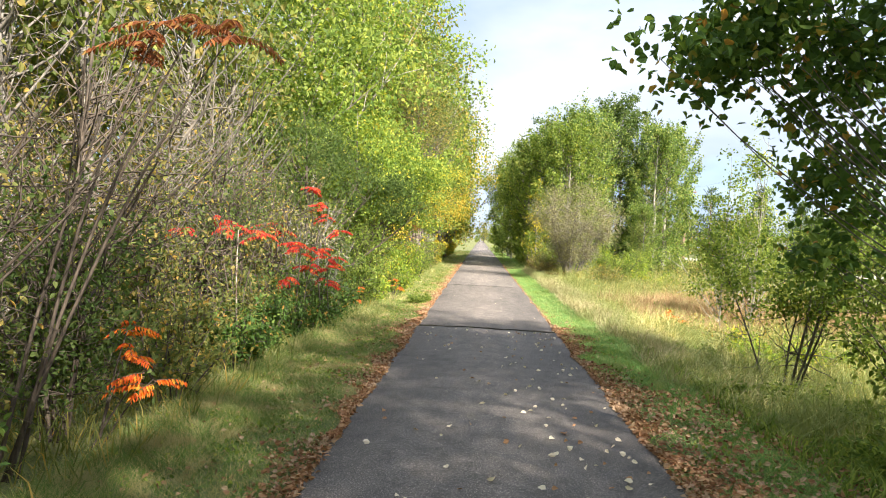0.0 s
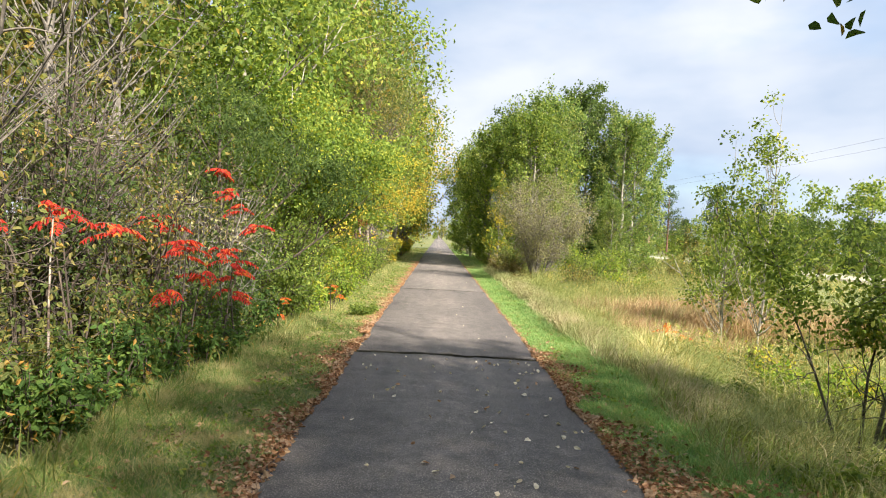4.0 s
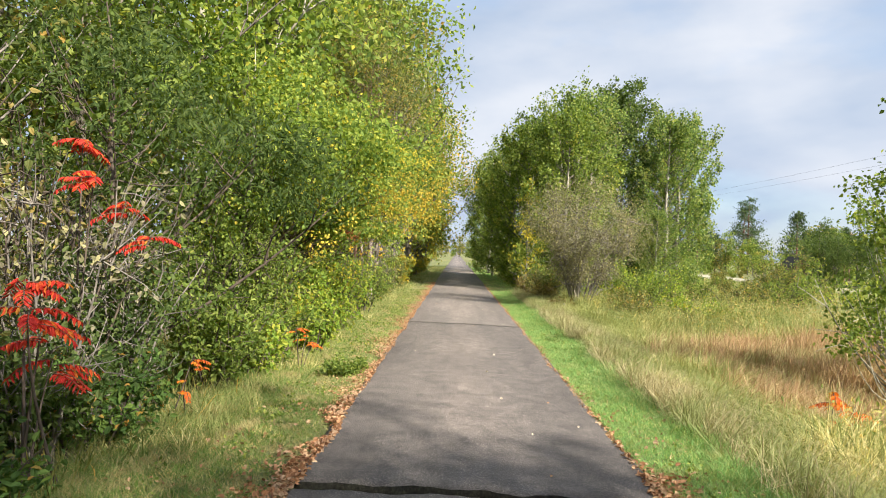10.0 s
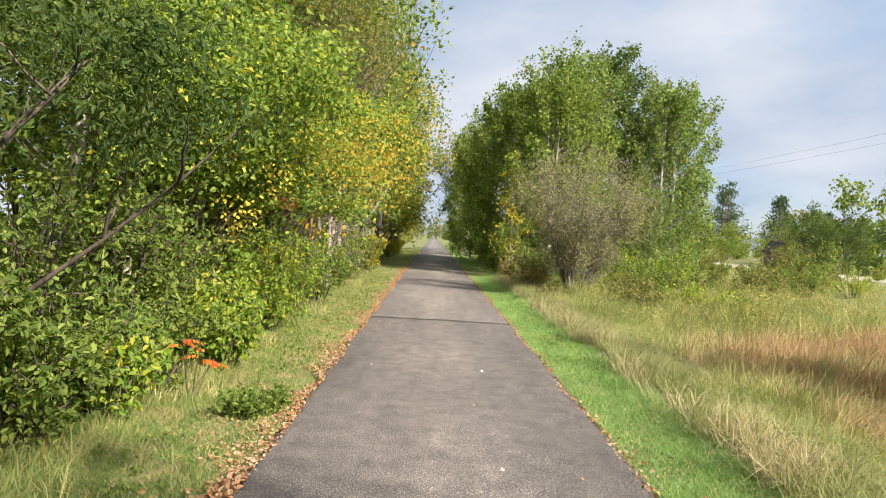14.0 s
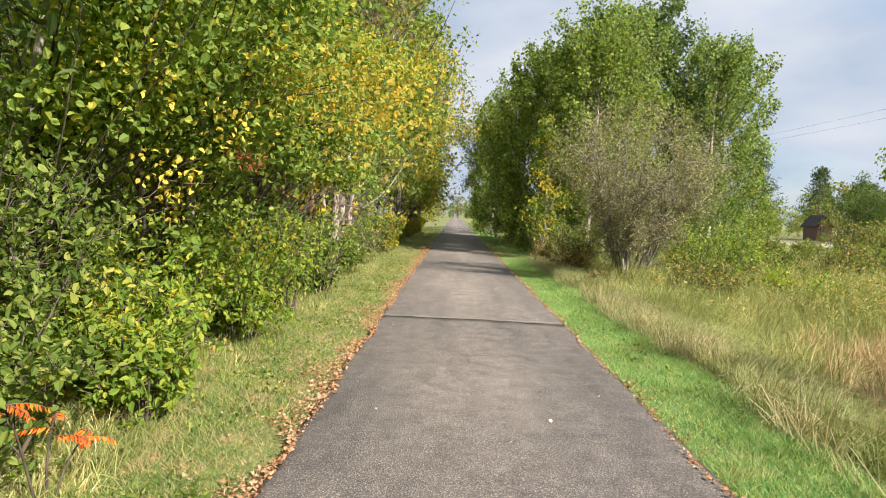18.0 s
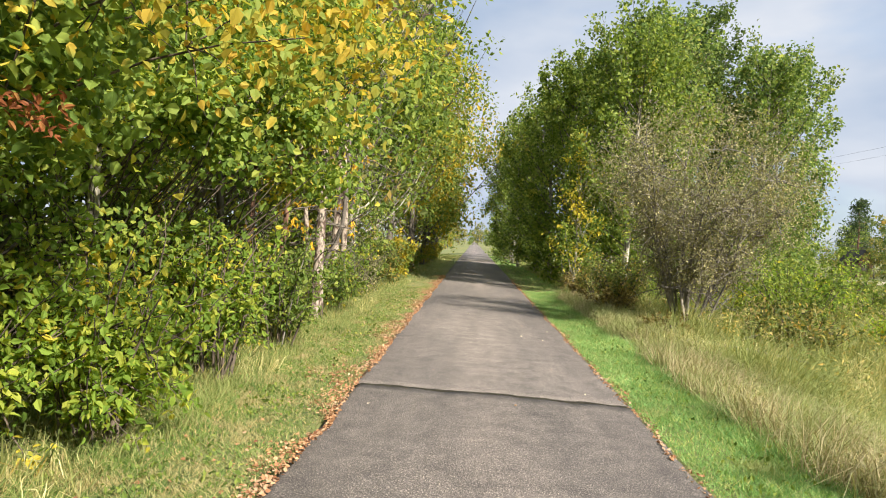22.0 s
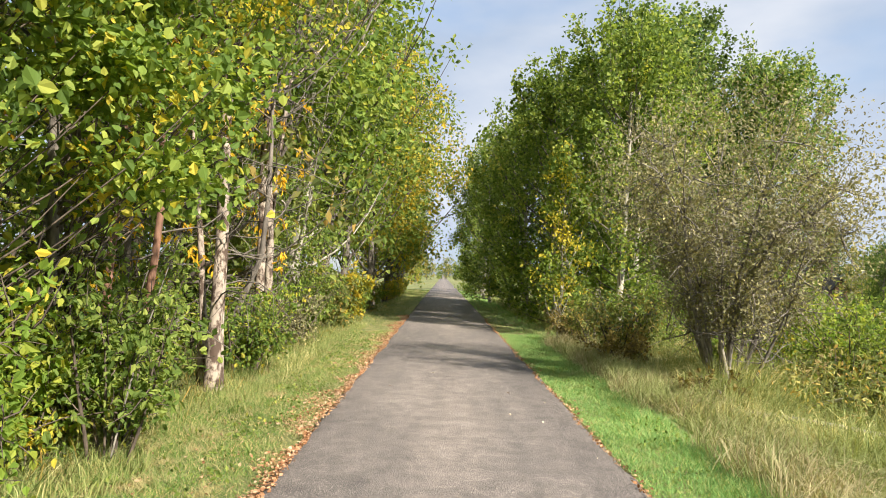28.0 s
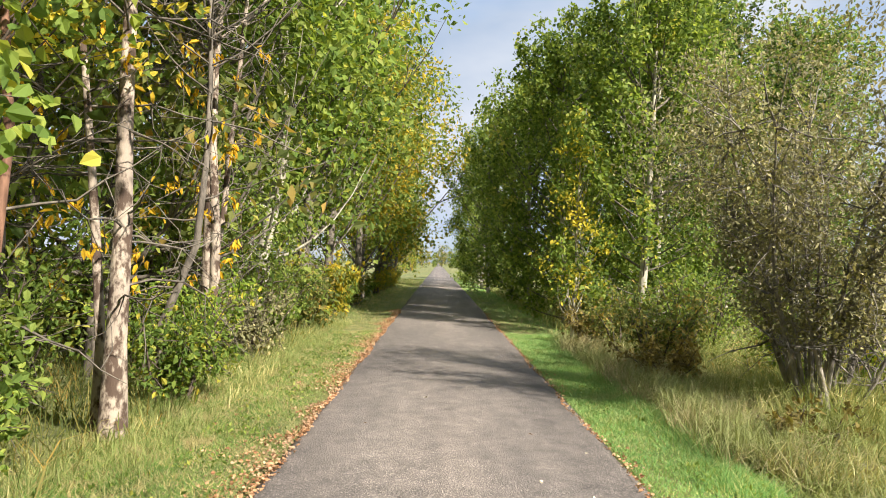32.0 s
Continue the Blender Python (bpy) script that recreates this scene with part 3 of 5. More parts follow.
def sumac(loc, tips, rng, leaf_mat, label, per=5, length=0.34):
    """A sumac: thin bare stems to the given tips, each with a whorl of feathered leaves."""
    root = thing("sumac", label, "sumac shrub", loc, "sumacs")
    for tip in tips:
        tip = np.array(tip, float)
        st = Tubes()
        st.add(bezier((rng.normal() * 0.08, rng.normal() * 0.08, -0.05), tip * np.array([0.45, 0.45, 0.6]), tip, 7), np.linspace(min(0.016, 0.003 + 0.009 * tip[2]), 0.004, 7), 6)
        stem = part_mesh("stem", st.mesh("stem"), M_TWIG, root)
        ribs, bs, am, sz = Tubes(), [], [], []
        for q in range(per):
            a = rng.uniform(0, 2 * math.pi)
            rib, b, aim, s = frond(rng, tip - np.array([0, 0, rng.uniform(0, 0.12)]), (math.cos(a), math.sin(a), 0.35), length * rng.uniform(0.7, 1.15), 9, length * 0.27)
            ribs.add(rib, np.linspace(0.004, 0.0015, 7), 3)
            bs.append(b), am.append(aim), sz.append(s)
        bs, am, sz = np.concatenate(bs), np.concatenate(am), np.concatenate(sz)
        part_mesh("leaf_rib", ribs.mesh("leaf_rib"), M_REDBARK, stem)
        part_mesh("leaflet_spray", leaves("leaflet_spray", bs, sz, rng, aim=am, spread=0.12, width=0.34), leaf_mat, stem)
    return root

# ---- ground, trail, road ----
rng = np.random.default_rng(11)
gx = np.concatenate([[-900, -400, -200, -100, -60, -40], np.arange(-30, -8, 2.0), np.arange(-8, 12, 0.25), np.arange(12, 44, 2.0), [50, 60, 80, 120, 200, 400, 900]])
gy = np.concatenate([[-700, -300, -120, -60, -30, -16], np.arange(-10, 40, 0.5), np.arange(40, 80, 2.0), np.arange(80, 200, 10), [220, 300, 450, 700, 1000, 1600]])
X, Y = np.meshgrid(gx, gy, indexing="ij")
Z = ground_z(X, Y) - 0.035 * (np.abs(X) < 1.3)
nx, ny = len(gx), len(gy)
i, j = np.meshgrid(np.arange(nx - 1), np.arange(ny - 1), indexing="ij")
q = np.stack([i * ny + j, (i + 1) * ny + j, (i + 1) * ny + j + 1, i * ny + j + 1], -1).reshape(-1, 4)
me = quick_mesh("ground", np.stack([X, Y, Z], -1).reshape(-1, 3), q, np.full(len(q), 4), True)
me.materials.append(M_GROUND)
tagged(new("ground", me), "rough grassy earth under the verges and field", "ground", kind="structure")

HALF = 1.26


def crack_line(x, y_left, y_right, seed):
    t = (np.asarray(x) + HALF) / (2 * HALF)
    y = y_left + (y_right - y_left) * t
    for k, s in ((3.1, 0.016), (7.7, 0.010), (19.0, 0.009), (41.0, 0.006)):
        y = y + s * np.sin(k * np.asarray(x) * 2 + seed * k)
    return y


def slab(name, y0, y1, lo, hi, parent, mat):
    """One stretch of asphalt with a ragged edge on each side; lo and hi are functions of x for its ends."""
    xs = np.linspace(-1, 1, 41)
    ys = np.arange(0, 1.0001, 1 / max(8, min(160, int((y1 - y0) / 0.18))))
    U, V = np.meshgrid(xs, ys, indexing="ij")
    xx = U * HALF
    yy = lo(xx) + (hi(xx) - lo(xx)) * V
    edge = smooth01(0.86, 1.0, np.abs(U)) * np.sign(U)
    xx = xx + edge * (0.010 * np.sin(yy * 1.1 + U) + 0.010 * np.sin(yy * 6.1 + 2 * U) + 0.010 * np.sin(yy * 14 + U))
    zz = 0.012 * (1 - U * U) - 0.022 * smooth01(0.95, 1.0, np.abs(U)) + 0.004 * np.sin(yy * 0.9 + xx) * np.sin(xx * 2)
    nearlo = np.exp(-(((yy - lo(xx)) / 0.12) ** 2)) + np.exp(-(((yy - hi(xx)) / 0.12) ** 2))
    zz = zz + 0.006 * nearlo
    a, b = U.shape
    top = np.stack([xx, yy, zz], -1).reshape(-1, 3)
    ii, jj = np.meshgrid(np.arange(a - 1), np.arange(b - 1), indexing="ij")
    f = np.stack([ii * b + jj, (ii + 1) * b + jj, (ii + 1) * b + jj + 1, ii * b + jj + 1], -1).reshape(-1, 4)
    ring = np.concatenate([np.arange(a) * b, (a - 1) * b + np.arange(1, b), np.arange(a - 2, -1, -1) * b + b - 1, np.arange(b - 2, 0, -1)])
    low = top[ring] - np.array([0, 0, 0.065])
    k = len(ring)
    n = len(top)
    sk = np.stack([ring, n + np.arange(k), n + (np.arange(k) + 1) % k, np.roll(ring, -1)], -1)
    me = quick_mesh(name, np.concatenate([top, low]), np.concatenate([f, sk]), np.full(len(f) + k, 4), True)
    ob = part_mesh(name, me, mat, parent)
    me.materials.append(M_CRACK)
    me.polygons.foreach_set("material_index", np.concatenate([np.zeros(len(f), np.int32), np.ones(k, np.int32)]))
    return ob


trail = thing("trail", "worn grey asphalt trail with two cracks across it", "trail", kind="structure")
A0 = lambda x: crack_line(x, 12.43, 12.33, 1.0) - 0.066 - 0.018 * np.sin(9 * x)
A1 = lambda x: crack_line(x, 12.43, 12.33, 1.0) + 0.066 + 0.014 * np.sin(13 * x + 1)
B0 = lambda x: crack_line(x, 22.86, 22.56, 2.4) - 0.034 - 0.012 * np.sin(11 * x)
B1 = lambda x: crack_line(x, 22.86, 22.56, 2.4) + 0.034 + 0.012 * np.sin(15 * x + 2)
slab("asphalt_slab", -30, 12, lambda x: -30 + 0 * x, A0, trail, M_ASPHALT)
slab("asphalt_slab", 12, 23, A1, B0, trail, M_ASPHALT_MID)
# past the second crack the paler tone carries the grazing light
slab("asphalt_slab", 23, 60, B1, lambda x: 60 + 0 * x, trail, M_ASPHALT_FAR_LIT)
slab("asphalt_slab", 60, 900, lambda x: 60 + 0 * x, lambda x: 900 + 0 * x, trail, M_ASPHALT_FAR_LIT)
for y in (12.38, 22.7):
    bm = bmesh.new()
    bmesh.ops.create_grid(bm, x_segments=2, y_segments=2, size=0.5, matrix=Matrix.Translation((0, y, -0.040)) @ Matrix.Diagonal((2.36, 0.5, 1, 1)))
    part("crack_filling", bm, M_CRACK, trail, "dark earth at the bottom of the crack")

bm = bmesh.new()
for k in range(40):
    y0, y1 = -100 + 20 * k, -80 + 20 * k
    vs = [bm.verts.new(p) for p in ((27.0, y0, -0.10), (31.2, y0, -0.10), (31.2, y1, -0.10), (27.0, y1, -0.10), (26.5, y0, -0.42), (26.5, y1, -0.42), (31.7, y0, -0.42), (31.7, y1, -0.42))]
    bm.faces.new(vs[:4]), bm.faces.new((vs[4], vs[0], vs[3], vs[5])), bm.faces.new((vs[1], vs[6], vs[7], vs[2]))
road = part("road", bm, M_ROAD, None)
tagged(road, "pale gravel road across the field", "road", kind="structure")


def grass(name, label, root, height, mat, seed, width=0.006, lean=0.35, wind=(0.1, 0), short=False):
    rr = np.random.default_rng(seed)
    ob = part_mesh(name, short_blades(name, root, height, rr, width, lean) if short else blades(name, root, height, rr, width, lean, wind), mat, None)
    return tagged(ob, label, "grass", kind="stuff")


r = np.random.default_rng(5)
root = np.concatenate([scatter(r, 150000, -2.9, -1.26, 0.8, 16), scatter(r, 170000, -2.9, -1.26, 16, 36), scatter(r, 16000, -3.2, -1.26, 36, 80), scatter(r, 9000, -2.4, -1.24, -8, 0.8)])
root = root[r.random(len(root)) < smooth01(-1.2, -1.6, root[:, 0]) * 0.8 + 0.2]
h = (0.028 + 0.07 * smooth01(-1.6, -2.9, root[:, 0])) * r.uniform(0.5, 1.6, len(root)) * (0.75 + 0.5 * smooth01(-0.3, 0.6, np.sin(root[:, 0] * 5.3 + root[:, 1] * 1.9) * np.sin(root[:, 1] * 3.1)))
grass("verge_grass", "short worn green and straw grass beside the trail", root, h, M_VERGE_L, 21, 0.0030 + 0.0003 * np.maximum(0, root[:, 1] - 32), 0.9, short=True)
root = np.concatenate([scatter(r, 115000, 1.26, 2.2, 0.8, 16), scatter(r, 125000, 1.26, 2.15, 16, 36), scatter(r, 15000, 1.26, 3.0, 36, 80), scatter(r, 8000, 1.24, 2.4, -8, 0.8)])
root = root[(root[:, 1] > 9) | (root[:, 0] > 1.7) | (r.random(len(root)) < 0.22)]
h = (0.030 + 0.05 * smooth01(1.4, 2.4, root[:, 0])) * r.uniform(0.5, 1.6, len(root)) * (0.7 + 0.6 * smooth01(-0.3, 0.6, np.sin(root[:, 0] * 6.1 + root[:, 1] * 1.4) * np.sin(root[:, 1] * 3.7)))
grass("verge_grass", "bright green mown grass strip along the trail", root, h, M_VERGE, 22, 0.0032 + 0.0003 * np.maximum(0, root[:, 1] - 32), 0.8, short=True)
root = np.concatenate([scatter(r, 14000, 2.3, 3.6, 6.5, 18), scatter(r, 46000, 2.25, 3.6, 12, 34), scatter(r, 78000, 3.4, 11, 12, 36), scatter(r, 9000, 3, 12, 9.5, 14), scatter(r, 30000, 9, 26.4, 16, 90), scatter(r, 6000, 2.6, 5, 36, 80)])
root = root[(root[:, 0] < 3.5) | (root[:, 0] > 8.8) | (root[:, 1] < 15.4) | (root[:, 1] > 22.8) | (r.random(len(root)) < 0.4)]
tuft = np.sin(root[:, 0] * 2.3 + 0.9 * np.sin(root[:, 1] * 1.1)) * np.sin(root[:, 1] * 1.7 + root[:, 0])
h = (0.20 + 0.42 * smooth01(2.2, 3.6, root[:, 0]) - 0.32 * smooth01(9, 14, root[:, 0])) * r.uniform(0.5, 1.5, len(root)) * (1.0 + 0.35 * tuft)
grass("tall_grass", "tall pale seeding grass on the ditch side and field", root, h, M_TALL, 23, 0.0040 + 0.0005 * np.maximum(0, root[:, 1] - 34), 0.75, (0.25, -0.1))
# flowering weeds in the field: stems with small leaves
c = np.concatenate([scatter(r, 260, 3.6, 11, 22.5, 34), scatter(r, 60, 3.4, 6, 11, 15.5), scatter(r, 120, 9, 20, 24, 46)])
c = c[np.sin(c[:, 0] * 1.3 + c[:, 1] * 0.5) + np.sin(c[:, 1] * 1.1 - c[:, 0] * 0.4) > -0.5]
tb, spots = Tubes(), []
for p in c:
    for q in range(4):
        top = p + np.array([r.normal() * 0.16, r.normal() * 0.16, r.uniform(0.45, 0.95)])
        w = bezier(p - np.array([0, 0, 0.03]), (p + top) / 2 + r.normal(size=3) * 0.05, top, 4)
        tb.add(w, np.linspace(0.005, 0.002, 4), 3)
        t = r.uniform(0.15, 1, 30)[:, None]
        spots.append(p + (top - p) * t + r.normal(size=(30, 3)) * np.array([0.07, 0.07, 0.04]))
tagged(part_mesh("weed_stalk_mass", tb.mesh("weed_stalk_mass"), M_TALL, None), "thin dry stalks of the weeds in the field", "weeds", kind="stuff")
spots = np.concatenate(spots)
tagged(part_mesh("field_weed_foliage", leaves("field_weed_foliage", spots, 0.075 * r.uniform(0.6, 1.3, len(spots)), r, width=0.34, round_leaf=False), M_FORB, None), "olive and yellowing leaves of tall field weeds", "weeds", kind="stuff")
# low broad-leaved plants in both verges
c = np.concatenate([scatter(r, 420, -2.8, -1.5, 1, 34), scatter(r, 160, 1.5, 2.4, 1, 30)])
p = np.repeat(c, 14, 0) + r.normal(size=(len(c) * 14, 3)) * np.array([0.07, 0.07, 0])
p[:, 2] = ground_z(p[:, 0], p[:, 1]) + r.uniform(0.01, 0.06, len(p))
tagged(part_mesh("verge_herb_foliage", leaves("verge_herb_foliage", p, 0.04 * r.uniform(0.5, 1.3, len(p)), r, aim=np.array([0, 0, 0.35]), width=0.6, round_leaf=False), M_GREEN, None), "small broad leaves among the verge grass", "weeds", kind="stuff")
root = np.concatenate([scatter(r, 6000, 2.0, 3.0, 8, 17), scatter(r, 25000, 1.98, 3.1, 14, 34)])
root = root[np.sin(root[:, 1] * 2.1) + np.sin(root[:, 0] * 7 + root[:, 1] * 0.8) > -0.7]
grass("straw_grass", "pale straw grass fringe where the mowing stops", root, r.uniform(0.2, 0.55, len(root)), M_STRAW, 27, 0.003, 0.8, (0.2, -0.1))
root = np.concatenate([scatter(r, 22000, 2.2, 6.5, 2.5, 11.0), scatter(r, 6000, 4.5, 12, 6, 14)])
grass("bank_grass", "lush green grass and herbs on the shaded bank", root, r.uniform(0.08, 0.3, len(root)), M_GREEN, 29, 0.008, 0.7, (0.1, -0.05))
c = scatter(r, 1400, 3.3, 8.8, 15.4, 22.8)
c = c[(np.sin(c[:, 0] * 0.9 + c[:, 1] * 0.35) > -0.75)]
root = np.repeat(c, 36, 0) + r.normal(size=(len(c) * 36, 3)) * np.array([0.09, 0.09, 0])
grass("russet_grass", "tall russet dry grass tufts in the ditch", root, r.uniform(0.45, 1.0, len(root)), M_TAN, 24, 0.0055, 0.36, (0.25, -0.06))
root = np.concatenate([scatter(r, 4000, -3.0, -2.1, 13, 18), scatter(r, 13000, -3.0, -2.15, 17, 38)])
root = root[np.sin(root[:, 1] * 1.9) + np.sin(root[:, 0] * 6 + root[:, 1] * 0.7) > -0.5 - (root[:, 0] < -2.5)]
grass("weedy_fringe", "weedy straw and green stems where the verge meets the bushes", root, r.uniform(0.08, 0.28, len(root)), M_TALL, 31, 0.0032, 0.7, (0.12, -0.05))
root = scatter(r, 26000, -7, -2.5, 0.5, 40)
grass("undergrowth", "weedy green undergrowth under the bushes", root, r.uniform(0.12, 0.45, len(root)), M_OLIVE, 25, 0.006, 0.6)

# ---- trees and bushes on the wooded side ----
def at(x, y):
    return (x, y, float(ground_z(x, y)))


# bare brown thicket by the start
r = np.random.default_rng(101)
for k, (x, y, h, rad) in enumerate([(-3.5, 3.2, 2.6, 1.1), (-4.2, 4.6, 3.4, 1.3), (-3.5, 5.9, 2.3, 0.9), (-4.5, 7.0, 3.4, 1.4), (-3.8, 8.2, 2.6, 1.0), (-5.2, 5.6, 4.2, 1.5), (-5.4, 9.0, 4.2, 1.5), (-4.4, 1.6, 3.2, 1.2), (-4.5, 10.6, 3.4, 1.2)]):
    shrub("bare_bush", "leggy brown bush with bare twigs and few browning leaves", "bush", at(x, y), h, rad, r, 8, 2200 + 800 * (k % 3), 0.055, (M_BROWN, M_OLIVE, M_DEEP)[k % 3], M_TWIG, "bare bushes", 10, 0.5, fine=4, twig_len=1.25, r_stem=0.011)
for x, y, h, bk in [(-3.9, 6.4, 4.0, M_TWIG), (-4.3, 9.0, 4.6, M_BARK), (-3.7, 4.2, 3.6, M_TWIG), (-4.6, 11.6, 4.8, M_BARK)]:
    tree("bare_tree", "small crooked tree with arching grey twigs, nearly leafless", "tree", at(x, y), h, r, 0.05, [(0.3, 0, h * 0.7, 1.2, 1.2, h * 0.25)], 40, 5, 0.055, 0.3, M_OLIVE, bk, "bare trees", (0.12, 0.02), 6, 0.09, bare=44, gather=0.25, twig_r=0.012)
# bushes added from y 8 on; their dark leaves deepen the hollow's shade
for k, (x, y, h, rad, n) in enumerate([(-3.1, 4.2, 0.8, 0.5, 900), (-3.0, 6.9, 0.9, 0.6, 1200), (-3.1, 9.4, 0.9, 0.5, 1200), (-3.1, 2.6, 0.7, 0.5, 800), (-2.95, 8.4, 0.7, 0.5, 1500), (-3.5, 8.0, 1.2, 0.6, 1600), (-2.9, 10.1, 0.75, 0.5, 1700), (-3.5, 9.0, 1.1, 0.6, 1500), (-2.9, 11.5, 0.7, 0.5, 1700), (-3.6, 10.8, 1.2, 0.6, 1600), (-3.05, 13.3, 0.8, 0.6, 1700)]):
    shrub("low_bush", "low green leafy bush at the edge of the thicket", "bush", at(x, y), h, rad, r, 12, n, 0.06, (M_DARK, M_OLIVE)[k % 2], M_TWIG, "low bushes", 4, 0.7)

# olive bushes among the sumacs
for k, (x, y, h, rad, n, mt) in enumerate([(-3.35, 11.4, 1.2, 0.7, 1600, M_DARK), (-3.25, 12.9, 1.3, 0.7, 2200, M_DEEP), (-4.2, 12.4, 3.2, 1.2, 2600, M_OLIVE), (-3.9, 13.9, 2.8, 1.0, 1200, M_GREY), (-4.9, 11.4, 4.0, 1.4, 2200, M_OLIVE),
                                            (-3.4, 14.4, 2.0, 0.9, 3200, M_DEEP), (-4.6, 14.6, 3.8, 1.3, 900, M_BROWN), (-5.4, 13.4, 4.4, 1.5, 1000, M_OLIVE)]):
    shrub("leafy_bush", "dense bush with olive leaves and grey twigs", "bush", at(x, y), h, rad, r, 20, n, 0.065, mt, M_GREYTWIG if k % 2 else M_TWIG, "leafy bushes", 5, 0.7)

r = np.random.default_rng(102)
SUMACS = [((-3.6, 9.9), [(-0.3, 0.1, 1.95), (0.3, 0.2, 1.75), (0.05, -0.3, 1.85), (-0.6, -0.2, 1.75)], M_RED), ((-3.0, 5.6), [(0.2, 0.1, 0.78), (0.42, -0.1, 0.62), (0.1, 0.3, 0.95), (0.35, 0.2, 0.5)], M_ORANGE),
          ((-3.6, 12.2), [(-0.1, 0.1, 1.8), (0.25, -0.2, 1.62), (-0.4, 0.3, 1.9)], M_RED), ((-2.9, 12.2), [(0.1, 0.0, 1.1), (0.0, 0.3, 0.85), (0.2, -0.3, 1.25), (-0.15, 0.2, 1.4)], M_RED),
          ((-3.5, 13.8), [(0, 0, 2.65), (0.25, -0.25, 2.3), (0.2, 0.4, 2.1), (0.5, 0.3, 1.8)], M_RED), ((-3.0, 11.1), [(0.05, -0.1, 1.45), (0.15, 0.2, 1.2), (-0.2, 0, 1.0)], M_RED),
          ((-2.25, 16.9), [(0.1, 0.0, 0.5), (0.15, 0.2, 0.36), (0.0, -0.2, 0.6)], M_ORANGE), ((-2.75, 14.2), [(0.1, 0.1, 0.6), (0.2, -0.3, 0.45)], M_ORANGE), ((-2.6, 21.3), [(0.0, 0.0, 0.5), (-0.1, 0.12, 0.36)], M_RED), ((-3.3, 4.9), [(1.25, 0.1, 3.06), (1.55, 0.0, 3.0), (0.95, 0.2, 3.08), (0.7, 0.3, 2.95)], M_RUST)]
for (x, y), tips, mt in SUMACS:
    sumac(at(x, y), tips, r, mt, per=5 if mt in (M_RED, M_RUST) and y < 20 or y < 6 else 3, length=0.12 if y > 20 else 0.30 if mt in (M_RED, M_RUST) else 0.24 if y < 6 else 0.16, label="red autumn sumac on thin bare stems" if mt is M_RED else "arching stem with rust brown leaves" if mt is M_RUST else "orange autumn sumac low in the grass edge")

# bright low bushes with small leaves
for k, (x, y, h, rad, n, mt) in enumerate([(-2.95, 15.6, 1.2, 0.7, 3200, M_GREEN), (-2.8, 17.2, 1.2, 0.7, 3200, M_GREEN), (-3.3, 16.4, 2.2, 1.0, 3800, M_GREEN), (-3.5, 18.2, 2.2, 1.1, 4200, M_GREEN), (-2.8, 18.8, 1.1, 0.7, 3000, M_BRIGHT),
                                            (-3.2, 20.0, 1.5, 0.9, 3800, M_BRIGHT), (-3.0, 21.7, 1.0, 0.7, 2600, M_BRIGHT), (-3.5, 22.8, 2.0, 1.0, 3600, M_ASPEN), (-3.1, 24.4, 1.2, 0.8, 3000, M_BRIGHT), (-3.3, 26.0, 1.6, 1.0, 3200, M_GREEN),
                                            (-2.85, 28.9, 1.3, 0.8, 2800, M_ASPEN_Y), (-3.1, 30.0, 1.4, 0.9, 2600, M_BRIGHT), (-2.9, 32.0, 1.3, 0.9, 2400, M_GREY), (-3.2, 34.2, 1.6, 1.0, 2400, M_GREEN), (-4.2, 24.0, 2.0, 1.1, 2600, M_GREEN), (-2.55, 20.8, 1.5, 0.7, 3000, M_BRIGHT), (-2.6, 22.9, 1.9, 0.75, 3400, M_BRIGHT), (-2.55, 24.8, 1.6, 0.7, 3200, M_GREEN), (-3.0, 26.2, 1.1, 0.8, 2200, M_ASPEN), (-2.4, 18.3, 0.9, 0.5, 2000, M_BRIGHT), (-2.65, 16.2, 0.8, 0.5, 1800, M_BRIGHT), (-4.3, 28.0, 2.0, 1.1, 2600, M_GREEN)]):
    shrub("leafy_bush", "bright green and yellow small-leaved bush at the verge" if mt is M_BRIGHT else "green leafy bush at the edge of the wood", "bush", at(x, y), h, rad, r, 14, int(n * 0.85), 0.068, mt, M_TWIG, "verge bushes", 6, 0.75, base_bare=0.02, puff=0.7)

# small trees that lean over the verge
r = np.random.default_rng(103)
tree("willow_tree", "small willow with arching limbs and narrow green leaves", "tree", at(-4.0, 15.4), 4.6, r, 0.075, [(0.4, 0.2, 3.2, 1.7, 1.7, 1.3), (1.3, -0.2, 2.7, 1.1, 1.2, 0.7), (2.2, -0.7, 2.95, 0.7, 0.9, 0.45), (-0.6, 0.6, 3.8, 1.6, 1.6, 1.4)], 120, 62, 0.085, 0.34, M_DEEP, M_TWIG,
     round_leaf=True, width=0.36, limbs=5, bare=16, every=8, gather=0.2, twig_r=0.010, group="wood edge trees")
tree("aspen_tree", "aspen with fresh green and yellow leaves", "tree", at(-3.9, 19.2), 5.4, r, 0.07, [(0.3, 0, 3.2, 1.5, 1.6, 1.5), (0.2, 0.2, 4.4, 1.2, 1.3, 1.3), (0.9, 0.2, 2.4, 0.9, 1.1, 0.7), (1.8, -0.2, 3.6, 1.0, 1.1, 0.7), (1.7, 0.4, 2.6, 0.7, 0.9, 0.5)], 230, 64, 0.072, 0.32, M_ASPEN, M_ASPENBARK,
     round_leaf=True, width=0.85, limbs=0, bare=4, every=4, gather=0.2, twig_mat=M_TWIG, twig_r=0.008, group="wood edge trees")
